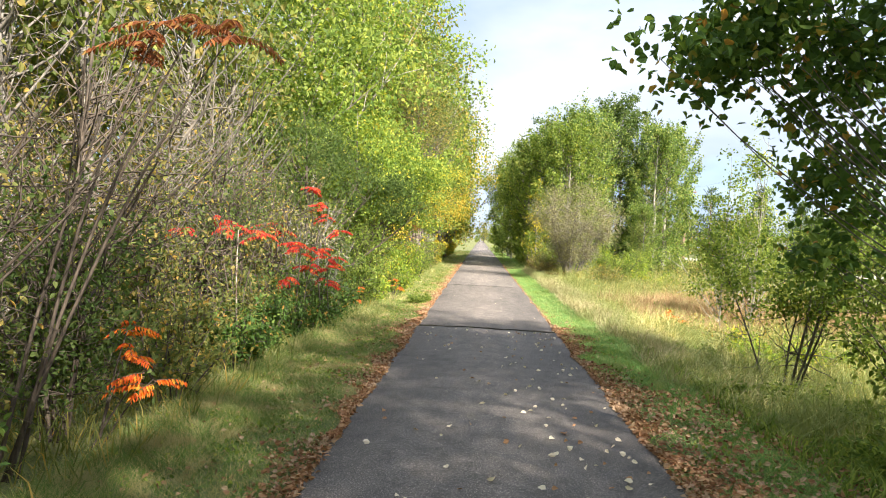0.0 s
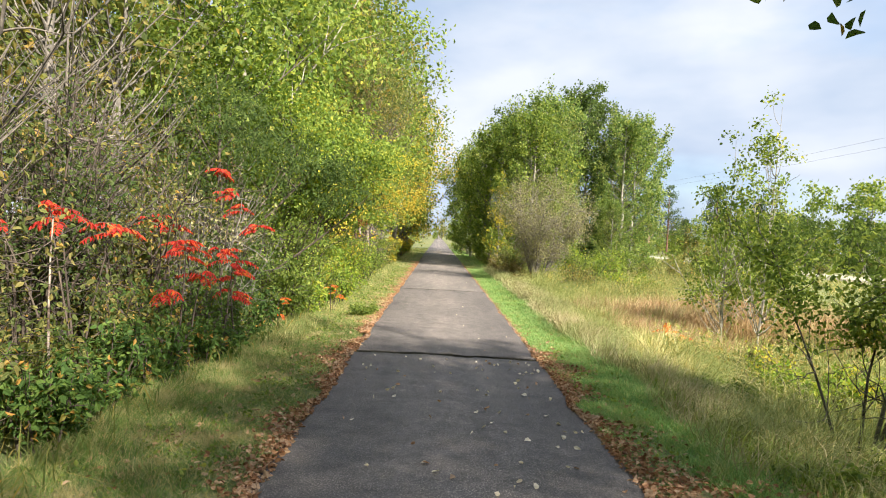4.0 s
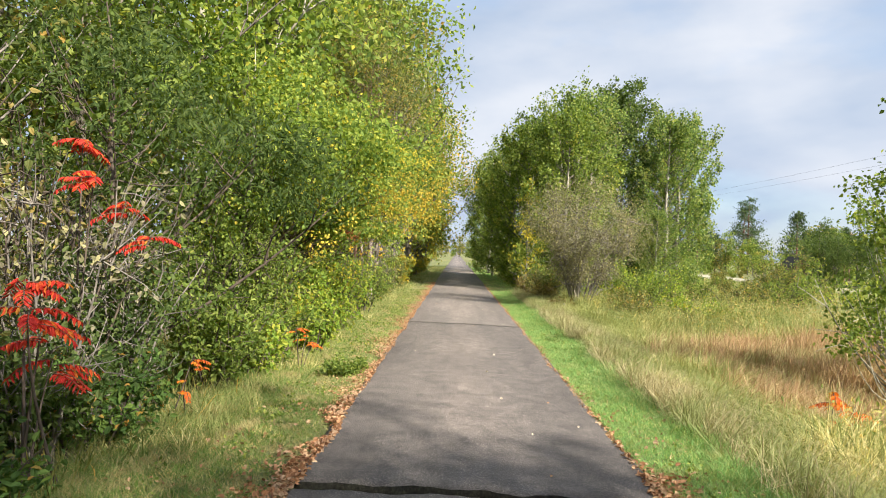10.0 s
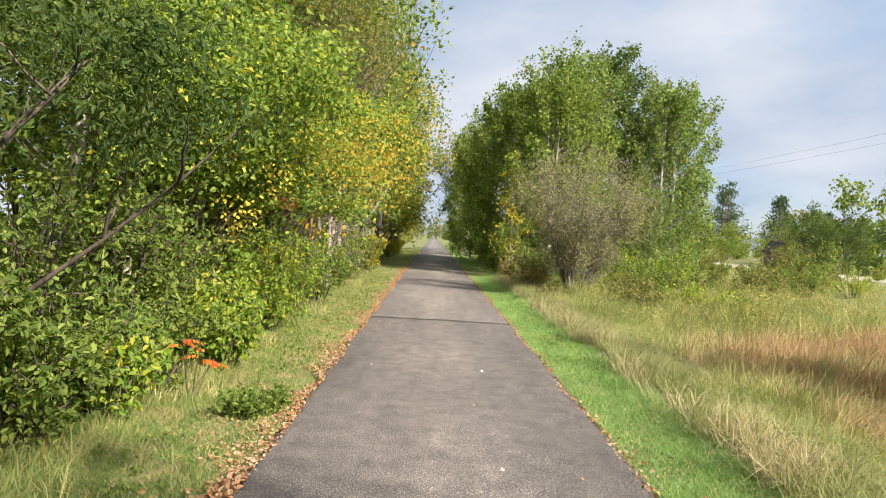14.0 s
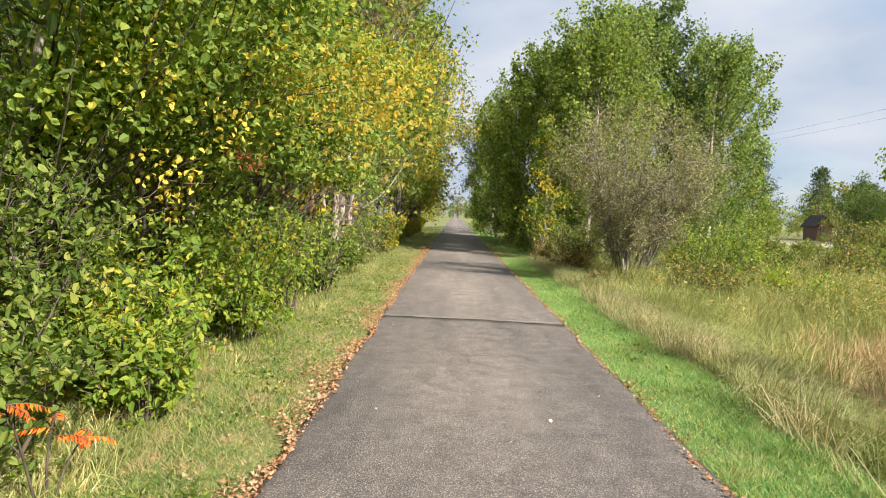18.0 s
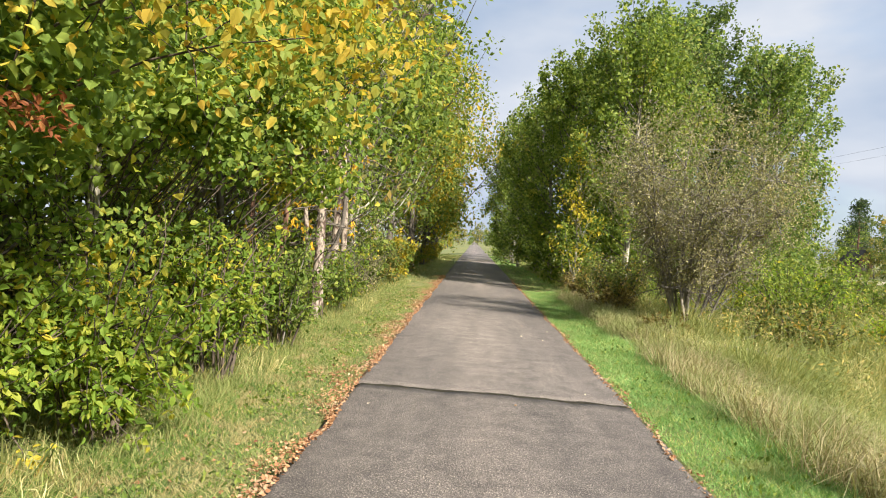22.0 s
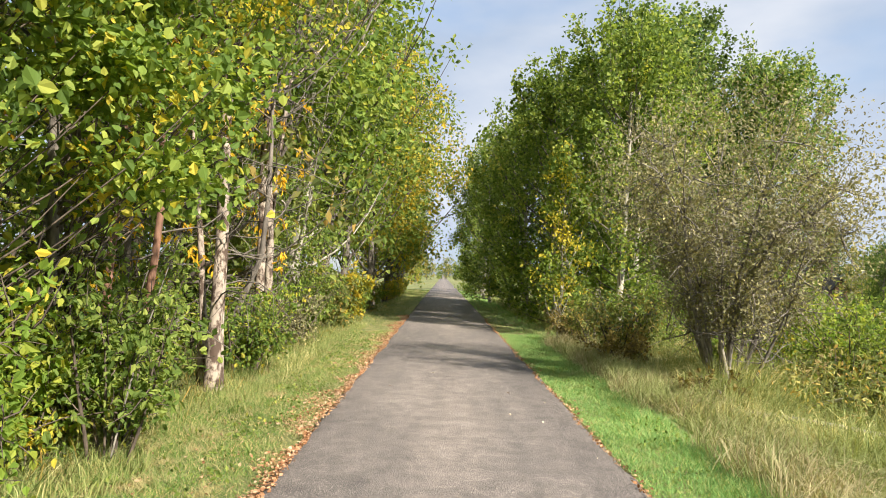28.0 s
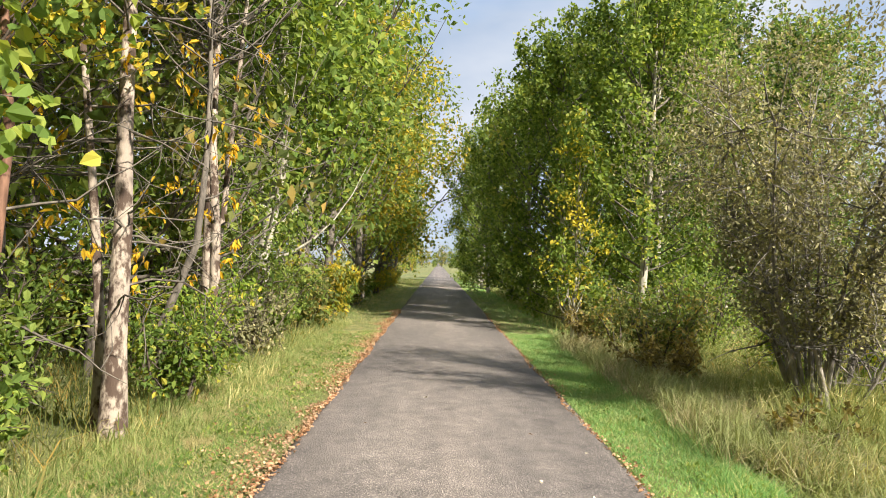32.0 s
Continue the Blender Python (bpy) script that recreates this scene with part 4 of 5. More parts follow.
ya = tree("aspen_tree", "aspen with yellow clusters and a pale trunk", "tree", at(-3.3, 20.2), 4.6, r, 0.055, [(1.2, -0.8, 2.9, 0.8, 0.9, 0.6), (0.8, -1.0, 3.7, 1.1, 1.2, 0.7)], 60, 56, 0.066, 0.3, M_ASPEN, M_BIRCH,
     round_leaf=True, width=0.85, limbs=0, bare=4, every=4, gather=0.2, twig_mat=M_TWIG, twig_r=0.008, group="wood edge trees")
for c, k, sz, mt in [((0.93, -1.55, 1.75), 60, (0.13, 0.12, 0.13), M_YELLOW), ((0.78, -1.6, 2.55), 90, (0.16, 0.14, 0.17), M_YELLOW), ((1.23, -1.2, 2.2), 60, (0.12, 0.11, 0.11), M_YELLOW), ((0.57, -0.6, 1.62), 70, (0.13, 0.12, 0.12), M_YELLOW),
                     ((2.05, -1.0, 2.5), 460, (0.30, 0.34, 0.26), M_GILT), ((2.35, -0.75, 2.32), 420, (0.26, 0.36, 0.22), M_GILT), ((1.7, -0.7, 2.75), 380, (0.32, 0.36, 0.25), M_GILT), ((2.0, -1.5, 2.9), 260, (0.28, 0.3, 0.2), M_ASPEN_Y), ((2.45, -0.3, 2.7), 380, (0.3, 0.36, 0.24), M_GILT)]:
    tb = Tubes()
    e = np.array(c)
    tb.add(bezier((0.02, 0, max(0.9, c[2] - 0.7)), (e[0] * 0.5, e[1] * 0.5, c[2] + 0.05), e, 7), np.linspace(0.012, 0.003, 7), 5)
    for q in range(5):
        tb.add(wander(r, e * np.array([0.75, 0.75, 1]), r.normal(size=3) + np.array([0.6, 0, 0]), 0.4, 5, 0.25), np.linspace(0.005, 0.0015, 5), 4)
    limb = part_mesh("limb", tb.mesh("limb"), M_TWIG, ya)
    spot = e + np.clip(r.normal(size=(k, 3)), -1.7, 1.7) * np.array(sz)
    part_mesh("foliage", leaves("foliage", spot, 0.052 * r.uniform(0.7, 1.2, k), r, width=0.8), mt, limb, "clear yellow leaf cluster" if mt is M_YELLOW else "golden leaves hanging over the verge")
tb = Tubes()
tb.add(bezier((0.05, 0, 1.5), (0.8, -0.5, 2.2), (1.3, -0.85, 1.97), 7), np.linspace(0.012, 0.004, 7), 5)
part_mesh("limb", tb.mesh("limb"), M_TWIG, ya)
spot = np.array([1.3, -0.85, 1.95]) + r.normal(size=(70, 3)) * np.array([0.08, 0.08, 0.06])
part_mesh("foliage", leaves("foliage", spot, 0.05, r, width=0.5), M_RUST, ya, "withered red-brown cluster")
tree("aspen_tree", "leafy aspen reaching towards the trail", "tree", at(-4.0, 23.2), 6.2, r, 0.08, [(0.5, -0.2, 3.0, 1.4, 1.6, 1.2), (0.3, 0.3, 4.6, 1.5, 1.6, 1.4), (1.8, 0.2, 3.7, 0.9, 1.2, 0.7), (1.6, -0.7, 2.8, 0.7, 0.8, 0.6), (1.1, -0.9, 2.0, 0.7, 0.8, 0.5), (1.9, 1.0, 2.6, 0.7, 0.8, 0.6)], 310, 66, 0.072, 0.32, M_ASPEN, M_ASPENBARK,
     round_leaf=True, width=0.85, limbs=0, bare=4, every=4, gather=0.2, twig_mat=M_TWIG, twig_r=0.008, group="wood edge trees")
tree("golden_tree", "leaning tree with golden and green leaves over the verge", "tree", at(-3.9, 26.2), 6.6, r, 0.08, [(1.0, 0.2, 4.0, 1.3, 1.6, 1.0), (0.2, 0.4, 5.2, 1.3, 1.6, 1.2), (1.7, -1.0, 3.9, 0.9, 1.4, 0.7), (1.3, -1.6, 2.7, 0.7, 0.8, 0.6)], 190, 56, 0.072, 0.33, M_ASPEN_Y, M_BARK,
     round_leaf=True, width=0.7, limbs=0, bare=4, every=4, gather=0.2, twig_mat=M_TWIG, twig_r=0.008, group="wood edge trees")

for x, y, h, n in [(-5.2, 24.6, 3.6, 3600), (-5.4, 27.2, 3.6, 3000), (-5.0, 29.6, 3.2, 3000), (-4.6, 32.4, 4.0, 4200), (-3.9, 34.6, 3.8, 5000), (-4.9, 21.8, 4.4, 5400)]:
    shrub("hazel_bush", "tall leafy bush filling the wood between the trunks", "bush", at(x, y), h, 1.3, r, 14, n, 0.10, M_ASPEN if y < 30 else M_GREEN, M_TWIG, "hazel bushes", 4, 0.75, round_leaf=False)

# slender trunks with dead twigs
r = np.random.default_rng(104)
for x, y, h, rt, bk, ln in [(-2.75, 27.6, 7.5, 0.098, M_BIRCH, (-0.02, 0.0)), (-3.08, 26.4, 6.5, 0.05, M_REDBARK, (0.03, 0)), (-3.2, 31.0, 9.5, 0.10, M_BIRCH, (0.04, 0)), (-2.9, 30.4, 8.0, 0.075, M_BIRCH, (0.02, 0.0)), (-3.05, 29.2, 7.0, 0.05, M_BARK, (0, 0)), (-4.6, 29.0, 9.0, 0.08, M_BARK, (0, 0)), (-4.9, 26.6, 8.0, 0.07, M_REDBARK, (0, 0)), (-3.7, 26.9, 8.0, 0.05, M_REDBARK, (0.01, 0)), (-4.1, 28.2, 8.5, 0.055, M_BARK, (-0.01, 0)), (-3.4, 31.6, 9.0, 0.06, M_BIRCH, (0.03, 0))]:
    bt = tree("bare_trunk_tree", "slender tree with pale flaking trunk and dead twigs", "tree", at(x, y), h, r, rt, [(0.1, 0, h * 0.86, 1.3, 1.3, h * 0.16)], 46, 46, 0.085, 0.42, M_OLIVE, bk, round_leaf=False, limbs=4, bare=26, crook=0.03, lean=ln, group="slender trees", twig_mat=M_BARK)
    spot = np.stack([r.normal(size=9) * 0.35, r.normal(size=9) * 0.35, r.uniform(1.2, 4.2, 9)], -1)
    spot = np.repeat(spot, 7, 0) + r.normal(size=(63, 3)) * 0.05
    part_mesh("foliage", leaves("foliage", spot, 0.125 * r.uniform(0.7, 1.2, 63), r, aim=np.array([0, 0, -0.9]), spread=0.5, width=0.4), M_AMBER, bt, "few hanging yellow leaves")
tree("bare_trunk_tree", "forked pale trunk that joins its neighbour low down", "tree", at(-2.95, 27.75), 7.0, r, 0.05, [(0, 0, 6.0, 1.1, 1.1, 1.1)], 40, 46, 0.085, 0.42, M_OLIVE, M_BIRCH, limbs=4, bare=20, crook=0.018, lean=(-0.06, 0), group="slender trees", twig_mat=M_BARK)


def forest_tree(mt, bk, h, w, seed, label, name="forest_tree", clumps=150, per=42, leaf=0.14, cr=0.62, low=0.16, bare=6, limbs=5, every=0):
    rr = np.random.default_rng(seed)
    span = 1 - low
    return tree(name, label, "tree", (0, 0, 0), h, rr, h * 0.011, [(0, 0, h * (low + span * 0.22), w * 0.8, w * 0.8, h * span * 0.24), (0.3, 0.2, h * (low + span * 0.55), w, w, h * span * 0.27), (-0.2, 0, h * (low + span * 0.83), w * 0.7, w * 0.7, h * span * 0.17)], clumps, per, leaf, cr, mt, bk,
                limbs=limbs, bare=bare, every=every, group="forest trees")


# full trees of the front row, plainer ones for the depth of the wood
F_GREEN = forest_tree(M_GREEN, M_BARK, 12.0, 2.5, 301, "tall green deciduous tree leafy to its foot", clumps=250, per=36, leaf=0.175, every=8)
F_ASPEN = forest_tree(M_ASPEN, M_ASPENBARK, 12.5, 2.3, 302, "tall aspen with green and yellowing leaves", clumps=240, per=36, leaf=0.165, every=8)
F_OLIVE = forest_tree(M_OLIVE, M_BARK, 11.0, 2.4, 303, "tall tree with dull olive leaves", clumps=220, per=34, leaf=0.165, every=8)
F_GOLD = forest_tree(M_GOLD, M_BARK, 10.5, 2.3, 305, "tree turning golden among the green", clumps=230, per=36, leaf=0.165, every=8)
F_THIN = forest_tree(M_OLIVE, M_GREYTWIG, 9.5, 1.6, 304, "thin grey tree, half bare", clumps=80, per=20, low=0.35, bare=24)
D_GREEN = forest_tree(M_GREEN, M_BARK, 11.5, 2.6, 311, "green tree deep in the wood", clumps=120, per=22, leaf=0.27, cr=0.8, low=0.1, bare=0, limbs=2, every=6)
D_OLIVE = forest_tree(M_OLIVE, M_BARK, 11.0, 2.6, 312, "olive tree deep in the wood", clumps=120, per=22, leaf=0.27, cr=0.8, low=0.1, bare=0, limbs=2, every=6)
G_GREEN = forest_tree(M_GREEN, M_BARK, 11.5, 2.6, 331, "green tree at the far wood edge", clumps=90, per=14, leaf=0.5, cr=0.8, low=0.06, bare=0, limbs=0, every=9)
G_OLIVE = forest_tree(M_OLIVE, M_BARK, 11.0, 2.6, 332, "olive tree at the far wood edge", clumps=90, per=14, leaf=0.5, cr=0.8, low=0.06, bare=0, limbs=0, every=9)
E_GREEN = forest_tree(M_GREEN, M_BARK, 11.0, 2.7, 321, "far green tree on the skyline", clumps=60, per=10, leaf=0.75, cr=1.0, low=0.06, bare=0, limbs=0, every=12)
E_OLIVE = forest_tree(M_OLIVE, M_BARK, 10.0, 2.7, 322, "far olive tree on the skyline", clumps=60, per=10, leaf=0.75, cr=1.0, low=0.06, bare=0, limbs=0, every=12)
D_DEEP = forest_tree(M_DEEP, M_BARK, 11.5, 2.6, 314, "dark green tree beyond the road", clumps=130, per=26, leaf=0.30, cr=0.8, low=0.06, bare=0, limbs=2, every=6)
D_GOLD = forest_tree(M_GOLD, M_BARK, 9.5, 2.4, 313, "golden tree deep in the wood", clumps=110, per=22, leaf=0.3, cr=0.8, low=0.1, bare=0, limbs=2, every=6)
rr = np.random.default_rng(320)
U_GREEN = shrub("understory_bush", "shaded green bush under the trees", "bush", (0, 0, 0), 2.6, 1.3, rr, 8, 1800, 0.17, M_GREEN, M_TWIG, "understory", 2, 0.8, round_leaf=False)
U_DARK = shrub("understory_bush", "shaded olive bush under the trees", "bush", (0, 0, 0), 2.3, 1.3, rr, 8, 1700, 0.17, M_OLIVE, M_TWIG, "understory", 2, 0.8, round_leaf=False)
FIRST = {}


def place(src, x, y, s=1.0, turn=0.0, tilt=0.0):
    m = pose(*at(x, y), 0, tilt, turn) @ Matrix.Scale(s, 4)
    if src.name not in FIRST:
        FIRST[src.name] = 1
        src.matrix_basis = m
        return src
    return copy_thing(src, m)


r = np.random.default_rng(105)
# first row behind the bushes
for src, x, y, s in [(F_THIN, -5.6, 3.4, 1.0), (F_THIN, -6.4, 6.2, 1.05), (F_THIN, -5.3, 7.8, 0.9), (F_OLIVE, -7.6, 4.4, 1.0), (F_THIN, -5.8, 10.2, 1.0), (F_GREEN, -7.2, 9.0, 0.95), (F_OLIVE, -6.4, 12.6, 0.8), (F_THIN, -5.8, 15.0, 0.95), (F_THIN, -6.0, 13.4, 1.0),
                     (F_GREEN, -5.6, 18.0, 0.9), (F_ASPEN, -5.6, 20.6, 1.0), (F_GREEN, -5.2, 23.0, 1.05), (F_ASPEN, -5.2, 25.6, 1.1), (F_GREEN, -5.4, 28.6, 1.15), (F_OLIVE, -4.9, 31.6, 1.2), (F_GREEN, -4.2, 34.0, 1.2), (F_ASPEN, -3.8, 36.4, 1.2),
                     (F_GREEN, -3.5, 39.0, 1.2), (F_GREEN, -3.4, 42.2, 1.15), (F_GOLD, -2.9, 45.0, 1.15), (F_GREEN, -3.2, 48.4, 1.05), (F_GOLD, -2.9, 52.0, 1.0), (F_GREEN, -3.0, 56.5, 1.0), (F_OLIVE, -2.9, 61.0, 0.95), (F_GREEN, -3.0, 67.0, 0.95), (D_OLIVE, -4.2, 74.0, 0.95), (D_GREEN, -4.4, 82.0, 0.9)]:
    place(src, x, y, s * r.uniform(0.95, 1.05), r.uniform(0, 360), 3 if y > 32 else 0)
# deeper rows, and bushes under them
for k in range(38):
    x, y = -8.6 - 3.6 * (k % 2) - r.uniform(0, 2.2), 0.0 + (k // 2) * 3.9 + r.uniform(-1, 1)
    place((D_GREEN, D_OLIVE)[r.integers(0, 2)], x, y, r.uniform(0.85, 1.1), r.uniform(0, 360))
for k in range(36):
    x, y = (-5.2, -6.8, -9.2)[k % 3] + r.uniform(-0.7, 0.7), 2.0 + (k // 3) * 3.6 + r.uniform(-0.8, 0.8)
    if y < 8 and x > -6:
        continue
    place((U_GREEN, U_DARK)[r.integers(0, 2)], x, y, r.uniform(0.75, 1.15), r.uniform(0, 360))
U_GOLD = shrub("understory_bush", "golden brown bush at the wood's edge", "bush", (0, 0, 0), 2.4, 1.3, rr, 8, 1700, 0.17, M_GOLD, M_TWIG, "understory", 2, 0.8, round_leaf=False)
for k in range(14):
    place((U_GREEN, U_DARK, U_GOLD)[k % 3] if k < 7 else U_GOLD, -3.05 + r.uniform(-0.25, 0.2), 33.5 + k * 2.6, r.uniform(0.55, 0.8), r.uniform(0, 360))
# unseen trees round the start, added to throw shade on trail and thicket
for x, y in [(-4.6, -3.0), (-5.2, -7.0), (-8.5, -5.0), (5.2, -7.0), (8.0, -3.0), (7.0, -12.0), (-6.0, -13.0), (6.8, 0.6), (5.4, -2.2), (8.6, 2.9), (6.2, -4.4), (7.2, -1.2), (5.0, -9.4), (8.8, -6.4), (6.4, -14.0)]:
    place((D_GREEN, D_OLIVE)[r.integers(0, 2)], x, y, 1.04 if x > 0 and y < 1 else 1.0, r.uniform(0, 360))

# ---- open side: overhanging tree, small trees, grey bush, poplars ----
r = np.random.default_rng(201)
# the upper crown lobes are unseen, enlarged to shade trail and left verge
tree("maple_tree", "maple with broad dark leaves hanging over the trail", "tree", at(4.9, 5.6), 8.6, r, 0.11, [(-3.4, 0.5, 3.8, 0.75, 0.6, 0.5), (-2.8, 0.5, 3.4, 0.7, 0.6, 0.6), (-2.1, 0.5, 3.1, 0.7, 0.7, 0.7), (-1.5, 0.4, 2.9, 0.7, 0.8, 0.85), (-2.3, 0.6, 4.2, 1.1, 0.8, 0.5), (-1.85, 1.5, 2.2, 0.4, 0.6, 0.6), (0, 0, 4.9, 1.5, 1.5, 1.3), (0, 0.1, 6.9, 2.2, 2.2, 1.5), (0.9, -1.4, 5.4, 1.8, 1.8, 1.8)], 620, 30, 0.085, 0.32, M_DARK, M_BARK,
     round_leaf=True, width=0.9, limbs=0, every=4, twig_r=0.006)
shrub("small_tree", "small dark many-stemmed tree with fine leaves", "small tree", at(3.95, 10.0), 3.0, 0.95, r, 6, 8000, 0.06, M_GREEN, M_BARK, "", 11, 0.45, base_bare=0.46, r_stem=0.012, foot_r=0.08)
shrub("small_tree", "dense dark green small tree, leafy to the ground", "small tree", at(5.4, 8.8), 3.3, 1.2, r, 16, 6500, 0.07, M_GREEN, M_TWIG, "", 5, 0.7, base_bare=0.1)
shrub("leafy_bush", "green leafy bush on the bank below the trail", "bush", at(4.3, 7.2), 1.5, 1.0, r, 18, 4200, 0.07, M_GREEN, M_TWIG, "bank bushes", 5, 0.7)
shrub("leafy_bush", "green leafy bush on the bank below the trail", "bush", at(3.6, 5.2), 0.9, 0.8, r, 14, 2600, 0.06, M_GREEN, M_TWIG, "bank bushes", 5, 0.7)
shrub("leafy_bush", "tangled low bush on the ditch side", "bush", at(5.0, 12.6), 1.0, 1.1, r, 16, 2600, 0.06, M_BRIGHT, M_TWIG, "bank bushes", 5, 0.8)
shrub("leafy_bush", "tangled low bush on the ditch side", "bush", at(4.6, 14.2), 0.8, 1.0, r, 14, 1800, 0.055, M_OLIVE, M_TWIG, "bank bushes", 5, 0.8)
for x, y, h, ln, sd in [(5.6, 17.0, 4.7, 0.02, 1), (6.1, 16.5, 5.1, 0.05, 2), (6.9, 18.6, 3.4, 0.0, 3)]:
    rr = np.random.default_rng(220 + sd)
    tree("poplar_sapling", "slender poplar sapling with sparse fluttering leaves", "sapling", at(x, y), h, rr, 0.028, [(0, 0, h * 0.42, 0.75, 0.75, h * 0.22), (0, 0, h * 0.68, 0.45, 0.45, h * 0.2), (0, 0, h * 0.9, 0.12, 0.12, h * 0.12)], 90, 38, 0.06, 0.20, M_GREEN, M_ASPENBARK,
         round_leaf=True, width=0.85, limbs=6, lean=(ln, 0), group="poplar saplings", crook=0.012)
sumac(at(3.9, 15.3), [(0, 0, 0.85), (0.3, 0.1, 0.7), (-0.2, -0.15, 0.6)], r, M_ORANGE, "small orange sumac in the grass of the ditch", 5, 0.28)

gb = shrub("grey_bush", "large rounded grey bush, half bare, with a spray of pale stems", "bush", at(3.6, 28.7), 4.0, 2.0, r, 20, 24000, 0.048, M_GREY, M_GREYTWIG, "", 22, 0.42, base_bare=0.27, r_stem=0.015, round_leaf=False, foot_r=0.15, twig_len=0.6, fine=5, puff=0.5, jmin=2)
u = unit(r.normal(size=(15000, 3))) * (r.uniform(0.3, 1.0, (15000, 1)) ** 0.5) * (1 + 0.06 * np.sin(r.uniform(0, 6, (15000, 1))))
spot = u * np.array([2.05, 2.05, 1.6]) + np.array([0.1, 0, 2.75])
spot = spot[spot[:, 2] > 2.1 + 0.4 * np.sin(spot[:, 0] * 3)]
spot = spot[np.sin(spot[:, 0] * 5.1 + spot[:, 2] * 3) + np.sin(spot[:, 1] * 4.3 - spot[:, 2] * 4.7) > -0.9]
part_mesh("foliage", leaves("foliage", spot, 0.05 * r.uniform(0.6, 1.2, len(spot)), r, width=0.55), M_GREY, gb)
for x, y, h, rad, n, mt in [(6.0, 30.0, 2.0, 1.3, 3200, M_BRIGHT), (7.6, 31.6, 1.8, 1.4, 3000, M_GREEN), (9.4, 31.0, 1.5, 1.3, 2400, M_OLIVE), (5.0, 27.2, 0.9, 0.9, 1500, M_OLIVE), (6.8, 27.4, 0.9, 1.1, 1500, M_BRIGHT), (2.9, 31.4, 1.4, 0.8, 2000, M_OLIVE), (11.5, 33, 1.5, 1.4, 2200, M_GREEN), (12.1, 34.2, 2.3, 1.1, 3000, M_OLIVE), (13.2, 34.8, 2.3, 1.1, 3000, M_GREEN), (14, 36, 1.6, 1.6, 2200, M_OLIVE), (17, 38, 1.4, 1.6, 1800, M_BRIGHT)]:
    shrub("leafy_bush", "yellow-green weedy bush at the edge of the field", "bush", at(x, y), h, rad, r, 16, n, 0.08, mt, M_TWIG, "field bushes", 5, 0.75, round_leaf=False)
tree("young_aspen", "young aspen with clear yellow and green leaves", "tree", at(2.7, 36.2), 5.2, r, 0.04, [(0, 0, 1.7, 0.6, 0.6, 0.9), (0.1, 0, 3.4, 0.5, 0.5, 1.1)], 84, 32, 0.10, 0.3, M_ASPEN_Y, M_ASPENBARK, limbs=3)
for x, y, h, rad, n, mt in [(2.75, 30.6, 0.7, 0.7, 1500, M_BROWN), (2.9, 33.2, 1.2, 0.8, 1800, M_OLIVE), (4.4, 29.8, 1.2, 0.9, 1800, M_BRIGHT), (4.9, 28.2, 1.0, 0.8, 1500, M_OLIVE), (5.6, 29.0, 1.6, 1.0, 2200, M_GREEN), (2.8, 34.6, 0.8, 0.8, 1500, M_BROWN), (3.0, 27.6, 0.5, 0.5, 700, M_BROWN), (4.2, 33.0, 2.2, 1.1, 2600, M_GREEN), (3.4, 38.5, 1.4, 0.8, 1500, M_OLIVE)]:
    shrub("weedy_bush", "tangled low bush and weeds under the trees", "bush", at(x, y), h, rad, r, 12, n, 0.075, mt, M_TWIG, "weedy bushes", 4, 0.75, round_leaf=False)


